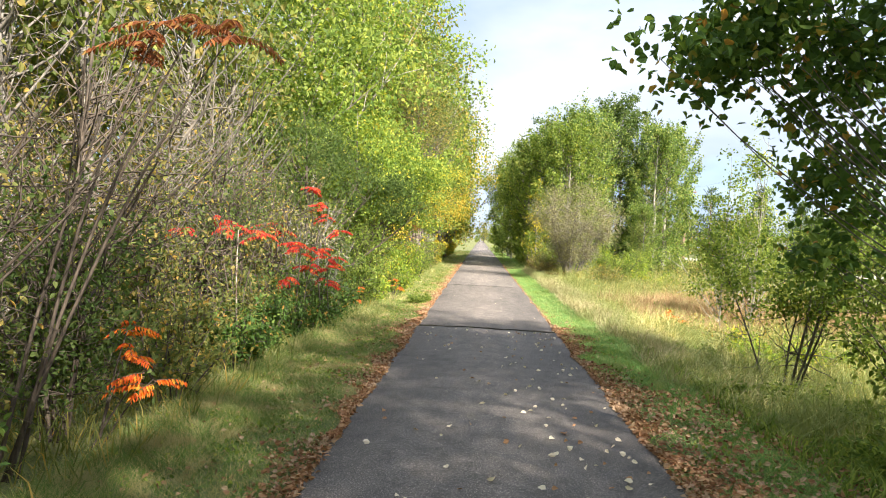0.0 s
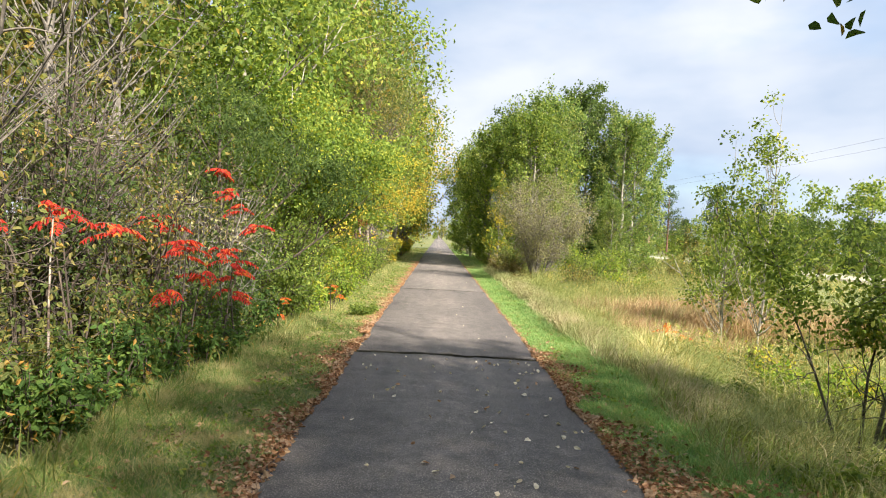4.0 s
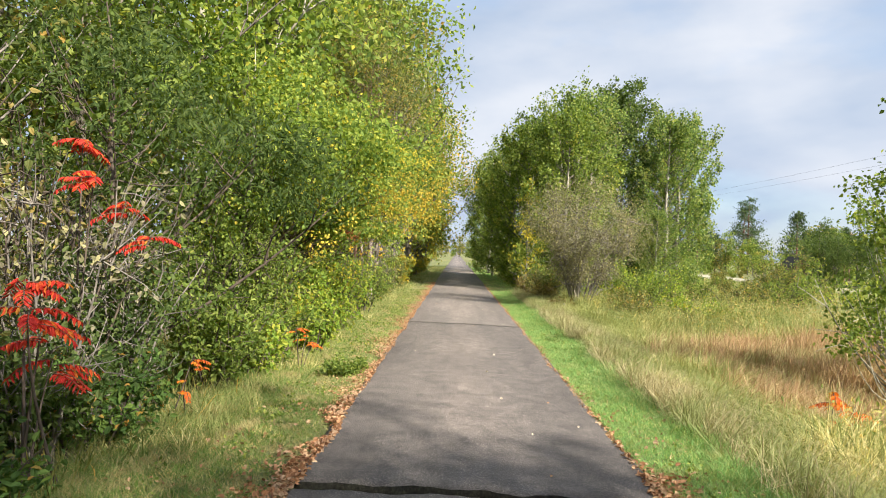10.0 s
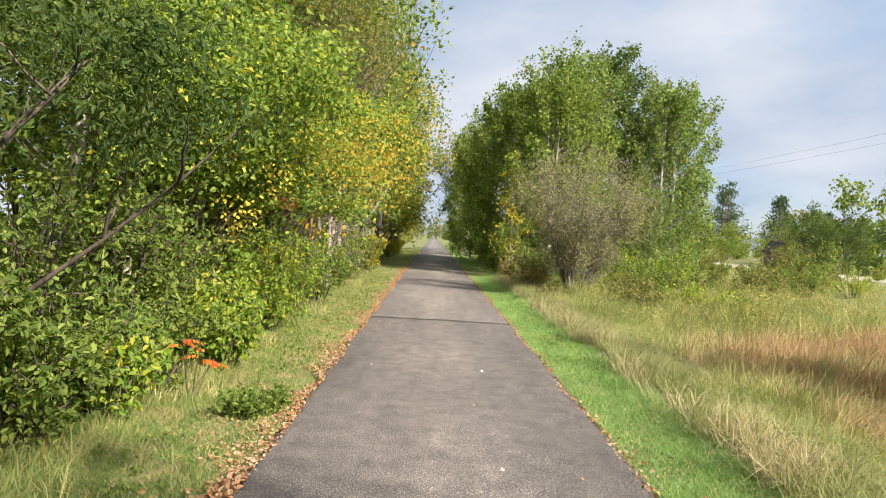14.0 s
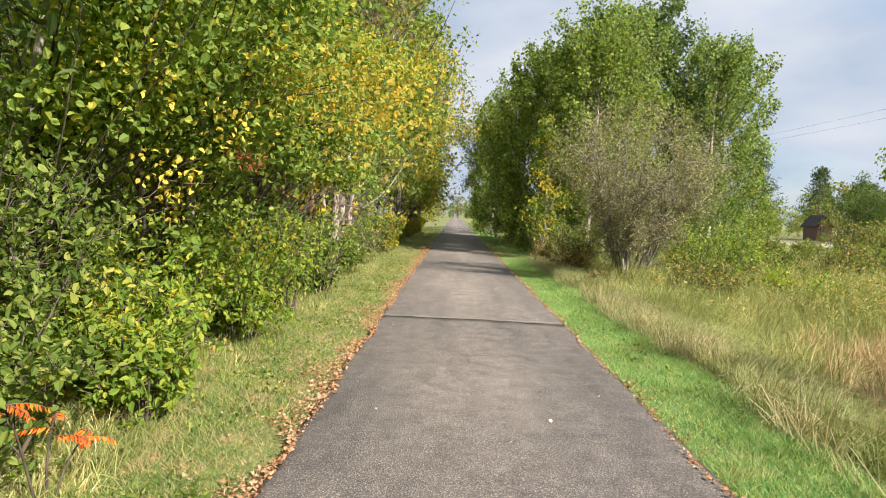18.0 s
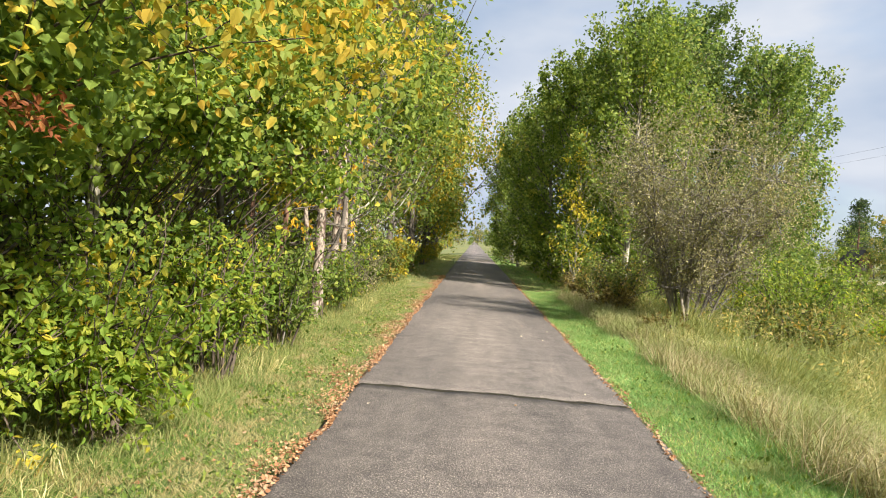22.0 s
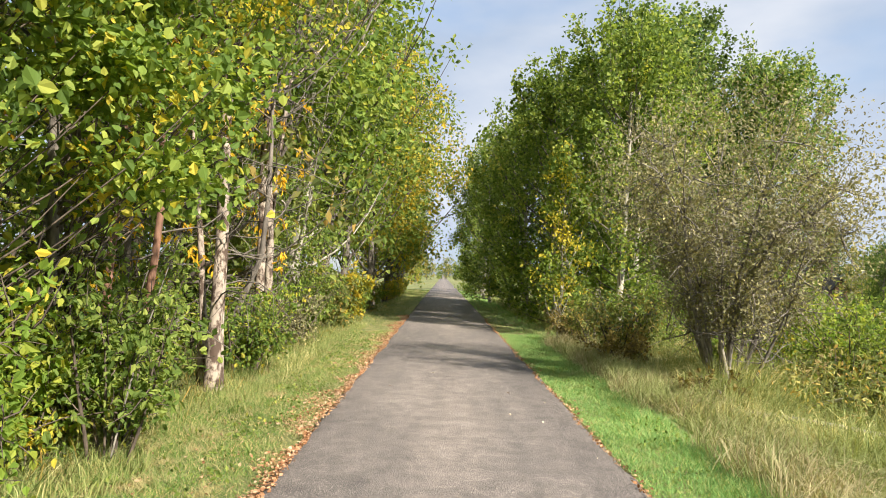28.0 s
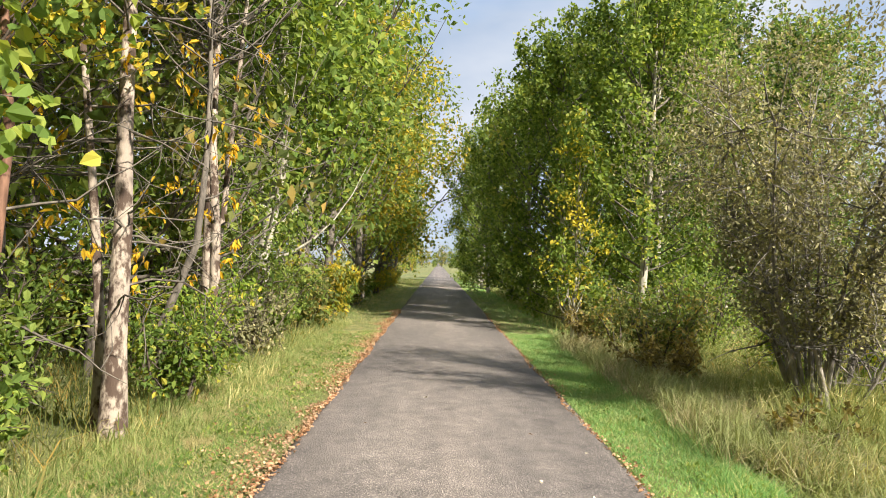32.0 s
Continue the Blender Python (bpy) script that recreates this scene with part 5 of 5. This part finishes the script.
def poplar(mt, seed, h, w, label):
    """A poplar: straight trunk, steep limbs from near the ground to the tip, leaves in tufts along each limb and its shoots."""
    rr = np.random.default_rng(seed)
    root = thing("poplar_tree", label, "tree", (0, 0, 0), "poplars")
    t = Tubes()
    zz = np.linspace(-0.2, h * 0.96, 9)
    line = np.stack([np.cumsum(rr.normal(size=9)) * 0.04, np.cumsum(rr.normal(size=9)) * 0.04, zz], -1)
    t.add(line, np.linspace(h * 0.013, 0.012, 9), 8)
    part_mesh("trunk", t.mesh("trunk"), M_ASPENBARK, root)
    spots, fine = [], Tubes()
    n = 56
    for k in range(n):
        f = (k + rr.random()) / n
        z0 = h * (0.02 + 0.84 * f)
        a = k * 2.4 + rr.normal() * 0.3
        reach = w * (0.55 + 0.75 * math.sin(math.pi * min(1, 0.22 + 0.78 * f)) ** 0.8) * rr.uniform(0.65, 1.15)
        reach *= 1.0 if f < 0.75 else (1.15 - f) / 0.40
        rise = reach * rr.uniform(0.7, 1.25) * (0.8 + 0.9 * f) * min(1, 0.25 + 4 * f)
        s0 = np.array([np.interp(z0, zz, line[:, 0]), np.interp(z0, zz, line[:, 1]), z0])
        e = s0 + np.array([math.cos(a) * reach, math.sin(a) * reach, rise])
        e[2] = min(e[2], h * 1.0)
        b = bezier(s0, s0 + np.array([math.cos(a) * reach * 0.65, math.sin(a) * reach * 0.65, rise * 0.3]), e, 7)
        if k % 4 == 0:
            lb = Tubes()
            lb.add(b, np.linspace(0.035, 0.006, 7), 5)
            part_mesh("limb", lb.mesh("limb"), M_BARK, root)
        else:
            fine.add(b, np.linspace(0.022, 0.005, 7), 4)
        ends = [b[3], b[4], b[5], b[6], b[6]]
        for q in range(6):
            j = rr.integers(2, 7)
            w2 = wander(rr, b[j], (math.cos(a) + rr.normal() * 0.7, math.sin(a) + rr.normal() * 0.7, 0.9), rr.uniform(0.35, 0.8), 4, 0.2, 0.1)
            fine.add(w2, np.linspace(0.007, 0.002, 4), 3)
            ends += [w2[2], w2[3]]
        for p in ends:
            m = rr.integers(8, 20)
            spots.append(p + rr.normal(size=(m, 3)) * np.array([0.11, 0.11, 0.13]))
    part_mesh("branch_spray", fine.mesh("branch_spray"), M_BARK, root)
    spots = np.concatenate(spots)
    part_mesh("crown", leaves("crown", spots, 0.14 * rr.uniform(0.6, 1.25, len(spots)), rr, width=0.8, round_leaf=False), mt, root)
    return root


P_A = poplar(M_POPLAR, 231, 11.0, 1.75, "tall poplar with light green leaves")
P_B = poplar(M_DEEP, 232, 11.0, 1.75, "tall poplar with deep green leaves")
P_C = poplar(M_GREEN, 233, 9.5, 1.7, "poplar leafy down to the ground")
for src, x, y, s in [(P_C, 4.2, 36.6, 0.86), (P_C, 3.3, 40.0, 1.0), (P_A, 5.2, 38.6, 0.90), (P_A, 4.9, 42.0, 0.97), (P_A, 6.4, 42.0, 0.98), (P_B, 7.9, 43.4, 1.05), (P_A, 10.2, 41.4, 0.97), (P_A, 11.1, 43.0, 0.97), (P_A, 11.7, 45.2, 0.9), (P_B, 9.0, 46.5, 0.98), (P_A, 9.2, 39.6, 0.45), (P_C, 3.0, 45.5, 1.02), (P_A, 2.9, 50.5, 0.90), (P_C, 2.4, 55.5, 1.05), (P_B, 4.8, 51.0, 0.98),
                     (P_C, 2.3, 61.0, 1.0), (P_A, 2.6, 66.5, 0.9), (P_C, 2.7, 73.0, 0.9), (P_C, 4.0, 81.0, 0.85), (P_A, 11.4, 49.0, 0.9), (P_A, 5.4, 46.0, 0.95)]:
    place(src, x, y, s, r.uniform(0, 360))

# utility pole with its wires
pole = thing("utility_pole", "weathered wooden utility pole at the field edge", "utility pole", at(16.1, 55.5))
tb = Tubes()
tb.add([(0, 0, -0.3), (0, 0, 3), (0.03, 0, 6.6)], [0.15, 0.135, 0.11], 10)
part_mesh("post", tb.mesh("post"), M_POLE, pole)
bm = bmesh.new()
bmesh.ops.create_cube(bm, size=1, matrix=Matrix.Translation((0, -0.14, 6.25)) @ Matrix.Diagonal((1.6, 0.09, 0.11, 1)))
bmesh.ops.bevel(bm, geom=bm.edges[:], offset=0.012, segments=1, affect="EDGES")
part("crossarm", bm, M_POLE, pole)
for dx in (-0.7, 0.7):
    tb = Tubes()
    tb.add([(dx, -0.14, 6.3), (dx, -0.14, 6.38), (dx, -0.14, 6.44)], [0.03, 0.045, 0.02], 8)
    part_mesh("insulator", tb.mesh("insulator"), M_GREYTWIG, pole)
m_wire, nt_w, b_w, o_w = nodes_of("wire_metal")
b_w.inputs["Base Color"].default_value, b_w.inputs["Roughness"].default_value = (0.08, 0.08, 0.085, 1), 0.5
for dx in (-0.7, 0.7):
    tb = Tubes()
    ys = np.linspace(-60, 164, 57)
    u = ((ys - 55.5) / 56) % 1.0
    tb.add(np.stack([np.full(57, 16.1 + dx), ys, 6.08 - 3.0 * u * (1 - u) * 0.45], -1), np.full(57, 0.0035), 4)
    tagged(part_mesh("power_wire", tb.mesh("power_wire"), m_wire, None), "thin sagging power wire above the field", "wire", "power wires")
copy_thing(pole, pose(16.1, 111.5, float(ground_z(16.1, 111.5))))
copy_thing(pole, pose(16.1, -0.5, float(ground_z(16.1, -0.5))))
copy_thing(pole, pose(52.0, 98.0, float(ground_z(52.0, 98.0))))

# small red house with a dark gable roof beyond the road
house = thing("house", "small red house with a dark gable roof", "house", at(41.8, 92.0))
m_red, nt_r, b_r, o_r = nodes_of("red_boards")
n_r = noise_node(nt_r, 3, 4, stretch=(1, 1, 6))
nt_r.links.new(ramp_node(nt_r, [(0.3, (0.075, 0.03, 0.022)), (0.7, (0.13, 0.045, 0.035))], n_r.outputs["Fac"]).outputs["Color"], b_r.inputs["Base Color"])
m_roof = soil_material("dark_shingles", (0.03, 0.028, 0.028), (0.05, 0.045, 0.045), (0.08, 0.07, 0.07), 4)
bm = bmesh.new()
pts = [(-0.8, -1.5, 0), (0.8, -1.5, 0), (0.8, -1.5, 1.7), (0, -1.5, 2.7), (-0.8, -1.5, 1.7)]
front = [bm.verts.new(p) for p in pts]
back = [bm.verts.new((p[0], 1.5, p[2])) for p in pts]
bm.faces.new(front), bm.faces.new(back[::-1])
for k in range(5):
    bm.faces.new((front[k], back[k], back[(k + 1) % 5], front[(k + 1) % 5]))
bmesh.ops.recalc_face_normals(bm, faces=bm.faces[:])
part("wall", bm, m_red, house)
for sx in (-1, 1):
    bm = bmesh.new()
    a = [bm.verts.new(p) for p in ((0, -1.75, 2.8), (sx * 1.05, -1.75, 1.5), (sx * 1.05, 1.75, 1.5), (0, 1.75, 2.8))]
    f = bm.faces.new(a)
    g = bmesh.ops.extrude_face_region(bm, geom=[f])
    bmesh.ops.translate(bm, vec=(0, 0, 0.14), verts=[v for v in g["geom"] if isinstance(v, bmesh.types.BMVert)])
    bmesh.ops.recalc_face_normals(bm, faces=bm.faces[:])
    part("roof", bm, m_roof, house)
for x, z in ((0.0, 1.1),):
    bm = bmesh.new()
    bmesh.ops.create_cube(bm, size=1, matrix=Matrix.Translation((x, -1.52, z)) @ Matrix.Diagonal((0.8, 0.08, 1.0, 1)))
    part("window", bm, m_roof, house, "dark window")

# ---- far wood beyond the road and at the end of the trail ----
def conifer(seed, h, label):
    rr = np.random.default_rng(seed)
    root = thing("pine_tree", label, "tree", (0, 0, 0), "pines")
    t = Tubes()
    t.add([(0, 0, -0.2), (0.05, 0, h * 0.5), (0, 0.05, h)], [h * 0.016, h * 0.011, 0.02], 7)
    part_mesh("trunk", t.mesh("trunk"), M_REDBARK, root)
    base, tb = [], Tubes()
    for k in range(90):
        z = h * (0.30 + 0.68 * rr.random() ** 0.9)
        a = rr.uniform(0, 2 * math.pi)
        ln = (h - z) * 0.42 * rr.uniform(0.5, 1.1) + 0.4
        e = np.array([math.cos(a) * ln, math.sin(a) * ln, z + 0.1 * ln])
        b = bezier((0, 0, z), (e[0] * 0.5, e[1] * 0.5, z - 0.05 * ln), e, 5)
        tb.add(b, np.linspace(0.04, 0.008, 5), 4)
        p = b[rr.integers(2, 5, 22)] + rr.normal(size=(22, 3)) * np.array([0.3, 0.3, 0.14])
        base.append(p)
    part_mesh("branch_spray", tb.mesh("branch_spray"), M_BARK, root)
    base = np.concatenate(base)
    part_mesh("needles", leaves("needles", base, 0.55 * rr.uniform(0.6, 1.3, len(base)), rr, aim=np.array([0, 0, 0.25]), width=0.22, round_leaf=False), M_PINE, root)
    return root


C_A, C_B = conifer(241, 13.5, "tall dark pine beyond the road"), conifer(242, 11.0, "broad dark pine beyond the road")
r = np.random.default_rng(250)
for src, x, y, s in [(C_A, 51.5, 128.0, 1.0), (C_A, 60, 150, 1.1), (C_B, 44, 96, 0.8), (C_B, 68, 140, 1.0), (C_A, 39, 118, 0.9), (C_B, 33, 132, 0.9), (C_B, 80, 160, 1.1)]:
    place(src, x, y, s, r.uniform(0, 360))
for k in range(40):
    x, y = 43 + r.uniform(0, 14) + (k % 3) * 12, 48 + k * 3.0 + r.uniform(-2, 2)
    place((E_GREEN, E_OLIVE, E_GREEN, C_B)[k % 4], x, y, r.uniform(0.7, 1.0), r.uniform(0, 360))
for k in range(46):
    x, y = 12 + k * 1.9 + r.uniform(-2, 2), 165 + r.uniform(-10, 30)
    place((E_OLIVE, E_GREEN, E_OLIVE, E_GREEN)[k % 4], x, y, r.uniform(0.5, 0.8), r.uniform(0, 360))
for k in range(14):
    side = -1 if k % 2 else 1
    place((D_GOLD, E_OLIVE, E_GREEN)[k % 3], side * r.uniform(4.5, 14), 92 + k * 13 + r.uniform(-4, 4), r.uniform(0.6, 0.9), r.uniform(0, 360))
for k in range(16):
    place((D_GOLD, E_GREEN, E_OLIVE)[k % 3], -24 + k * 3.2, 330 + r.uniform(-10, 10), 0.8, r.uniform(0, 360))
for k in range(26):
    place((E_OLIVE, E_GREEN)[k % 2], 20 + k * 1.5 + r.uniform(-1, 1), 128 + r.uniform(-8, 14), r.uniform(0.42, 0.65), r.uniform(0, 360))
for x, y, sc in [(39.6, 85, 0.36), (41.0, 86, 0.30), (40.4, 84, 0.24), (43.0, 88, 0.34), (40.8, 88, 0.27), (42.4, 88.6, 0.27), (41.6, 88.2, 0.25), (39.4, 87, 0.3)]:
    place(G_OLIVE, x, y, sc, 0)
for k in range(16):
    place((U_GREEN, U_DARK)[k % 2], 12 + k * 2.4, 62 + r.uniform(-10, 40), r.uniform(0.5, 0.8), r.uniform(0, 360))
for x, y, sc in [(33.0, 70, 0.55), (33.9, 68.6, 0.74), (35.3, 71.6, 0.9), (34.6, 70.5, 0.8), (36.2, 67.5, 0.86), (37.6, 72, 0.92), (39.5, 66, 0.9), (35.6, 74.5, 0.8), (41.5, 71, 0.98), (43, 64, 0.9), (38, 61, 0.7)]:
    place(D_DEEP, x, y, sc, r.uniform(0, 360))
for src, x, y, sc in [(D_GOLD, -4.3, 90, 0.62), (D_GOLD, -4.8, 100, 0.7), (D_OLIVE, -5.2, 112, 0.75), (D_GOLD, -5.0, 124, 0.7), (D_GREEN, 5.6, 122, 0.36), (D_GREEN, 7.4, 126, 0.42), (D_OLIVE, 9.5, 120, 0.45), (D_GREEN, 12, 128, 0.5), (D_OLIVE, 4.6, 142, 0.4), (D_GREEN, -4.6, 140, 0.6)]:
    place(src, x, y, sc, r.uniform(0, 360))
for k in range(22):
    place((E_GREEN, E_OLIVE)[k % 2], -32 + k * 3.0 + r.uniform(-1, 1), 230 + r.uniform(-15, 15), r.uniform(0.6, 0.85), r.uniform(0, 360))
# tall weedy bushes between the field and the road
for k in range(14):
    place((U_GREEN, U_DARK)[k % 2], 12.2 + k * 0.62 + r.uniform(-0.2, 0.2), 44.0 + (k % 3) * 1.6, r.uniform(0.48, 0.62), r.uniform(0, 360))
# wood edge along the far side of the road
for k in range(30):
    y = 62 + k * 3.6 + r.uniform(-1, 1)
    place((G_GREEN, G_OLIVE, G_GREEN)[k % 3], 45 + r.uniform(0, 5), y, (r.uniform(0.85, 1.05) if y < 88 else r.uniform(0.5, 0.72)), r.uniform(0, 360))
for x, y, h, rad in [(3.0, 5.7, 0.4, 0.5), (3.5, 6.7, 0.55, 0.6), (2.9, 8.2, 0.4, 0.5), (3.6, 8.6, 0.5, 0.6), (3.2, 11.4, 0.45, 0.6), (2.8, 4.4, 0.3, 0.4)]:
    shrub("weed_clump", "lush green ground plants on the bank", "weed", at(x, y), h, rad, r, 16, 1100, 0.055, M_GREEN, M_GREEN, "bank weeds", 3, 0.8, base_bare=0.0, r_stem=0.004)

# ---- fallen leaves, sticks, weeds ----
r = np.random.default_rng(301)


def litter(n, x0, x1, y0, y1, seed, lift=0.012):
    rr = np.random.default_rng(seed)
    p = scatter(rr, n, x0, x1, y0, y1)
    p[:, 2] = np.where(np.abs(p[:, 0]) < 1.2, 0.0, p[:, 2]) + lift * rr.uniform(0.6, 3.0, n)
    return p


def edge_litter(n, side, y0, y1, wide, seed):
    rr = np.random.default_rng(seed)
    y = rr.uniform(y0, y1, n)
    x = side * (HALF - 0.06 + 0.02 * np.sin(y * 2.3 + side) + np.abs(rr.normal(size=n)) * wide * (0.6 + 0.35 * np.sin(y * 1.7) + 0.3 * np.sin(y * 4.9)))
    return np.stack([x, y, np.maximum(ground_z(x, y), -0.02) + rr.uniform(0.006, 0.035, n)], -1)


base = np.concatenate([edge_litter(9000, -1, -3, 16, 0.19, 1), edge_litter(11000, 1, -3, 13, 0.26, 2), edge_litter(11500, -1, 16, 42, 0.21, 3), edge_litter(2600, 1, 13, 42, 0.08, 4), litter(5200, 1.3, 2.7, 0.5, 8.0, 5, 0.03), litter(1100, -2.6, -1.4, 0.5, 14, 6), litter(700, 1.3, 2.4, 5, 16, 7), litter(900, -2.6, -1.4, 14, 34, 8)])
size = np.where(base[:, 1] < 15, 0.040, 0.026) * r.uniform(0.5, 1.4, len(base))
lf = leaves("leaf_litter", base, size, r, aim=np.array([0, 0, 0.06]), spread=np.array([0.6, 0.6, 0.14]), width=0.75)
tagged(part_mesh("leaf_litter", lf, M_LITTER, None), "drift of dry brown and orange leaves along the trail's edges", "fallen leaves", kind="stuff")

shapes = [leaves("fallen_leaf", np.array([[0, 0, 0.006]]), 0.065, np.random.default_rng(400 + k), aim=np.array([1.0, 0, 0.05]), spread=0.12, width=(0.7, 0.85, 0.6)[k % 3]) for k in range(6)]
for k in range(230):
    near = r.random() < 0.9
    x = r.uniform(-1.0, 1.12) if r.random() < 0.6 else r.uniform(0.3, 1.12)
    y = r.uniform(2.2, 12.2) if near else r.uniform(12.6, 30)
    ob = part_mesh("fallen_leaf", shapes[k % 6], M_PALE if k % 3 else M_LITTER, None) if k < 6 else new("fallen_leaf", shapes[k % 6])
    tagged(ob, "pale dry leaf lying on the asphalt", "fallen leaf", "leaves on the trail")
    s = r.uniform(0.5, 1.0) if near else r.uniform(0.3, 0.55)
    ob.matrix_basis = pose(x, y, 0.014 + 0.006 * (1 - x * x), 0, 0, r.uniform(0, 360)) @ Matrix.Diagonal((s, s, s, 1))

# the dark green weed at the trail's edge
shrub("weed_clump", "lush green weed clump at the trail's edge", "weed", at(-1.55, 16.45), 0.22, 0.3, r, 30, 900, 0.05, M_GREEN, M_GREEN, "", 2, 0.9, base_bare=0.0, r_stem=0.004)
# sticks
for p, q, rad, bk, lb in [((-2.45, 24.6, -0.05), (-2.15, 24.9, 1.6), 0.008, M_GREYTWIG, "tall dry pale weed stalk leaning in the verge"), ((-3.0, 8.6, -0.1), (-3.1, 8.7, 1.6), 0.012, M_BIRCH, "thin pale broken stem standing in the bushes")]:
    tb = Tubes()
    tb.add(bezier(p, (p[0] * 0.5 + q[0] * 0.5 - 0.06, p[1] * 0.5 + q[1] * 0.5, q[2] * 0.5), q, 6), np.linspace(rad, rad * 0.5, 6), 6)
    tagged(part_mesh("dry_stalk", tb.mesh("dry_stalk"), bk, None), lb, "stalk")
for p, q in [((2.9, 27.0, 0.18), (4.5, 26.1, 0.30)), ((3.3, 28.3, 0.0), (3.75, 28.5, 1.7)), ((3.5, 28.2, 0.0), (3.3, 28.4, 1.3)), ((3.3, 27.9, 0.02), (2.9, 27.2, 0.35)), ((3.6, 27.4, 0.0), (5.2, 27.2, -0.05)), ((3.2, 28.2, 0.1), (2.6, 27.6, 0.02)), ((3.9, 27.9, 0.1), (4.6, 27.2, 0.5))]:
    tb = Tubes()
    a, b = np.array(p), np.array(q)
    a[2] += ground_z(a[0], a[1])
    b[2] += ground_z(b[0], b[1])
    tb.add(bezier(a, (a + b) / 2 + np.array([0, 0, 0.08]), b, 6), np.linspace(0.036, 0.014, 6), 7)
    tagged(part_mesh("fallen_branch", tb.mesh("fallen_branch"), M_PALEWOOD, None), "pale fallen branch in the grass below the grey bush", "branch", "fallen branches")
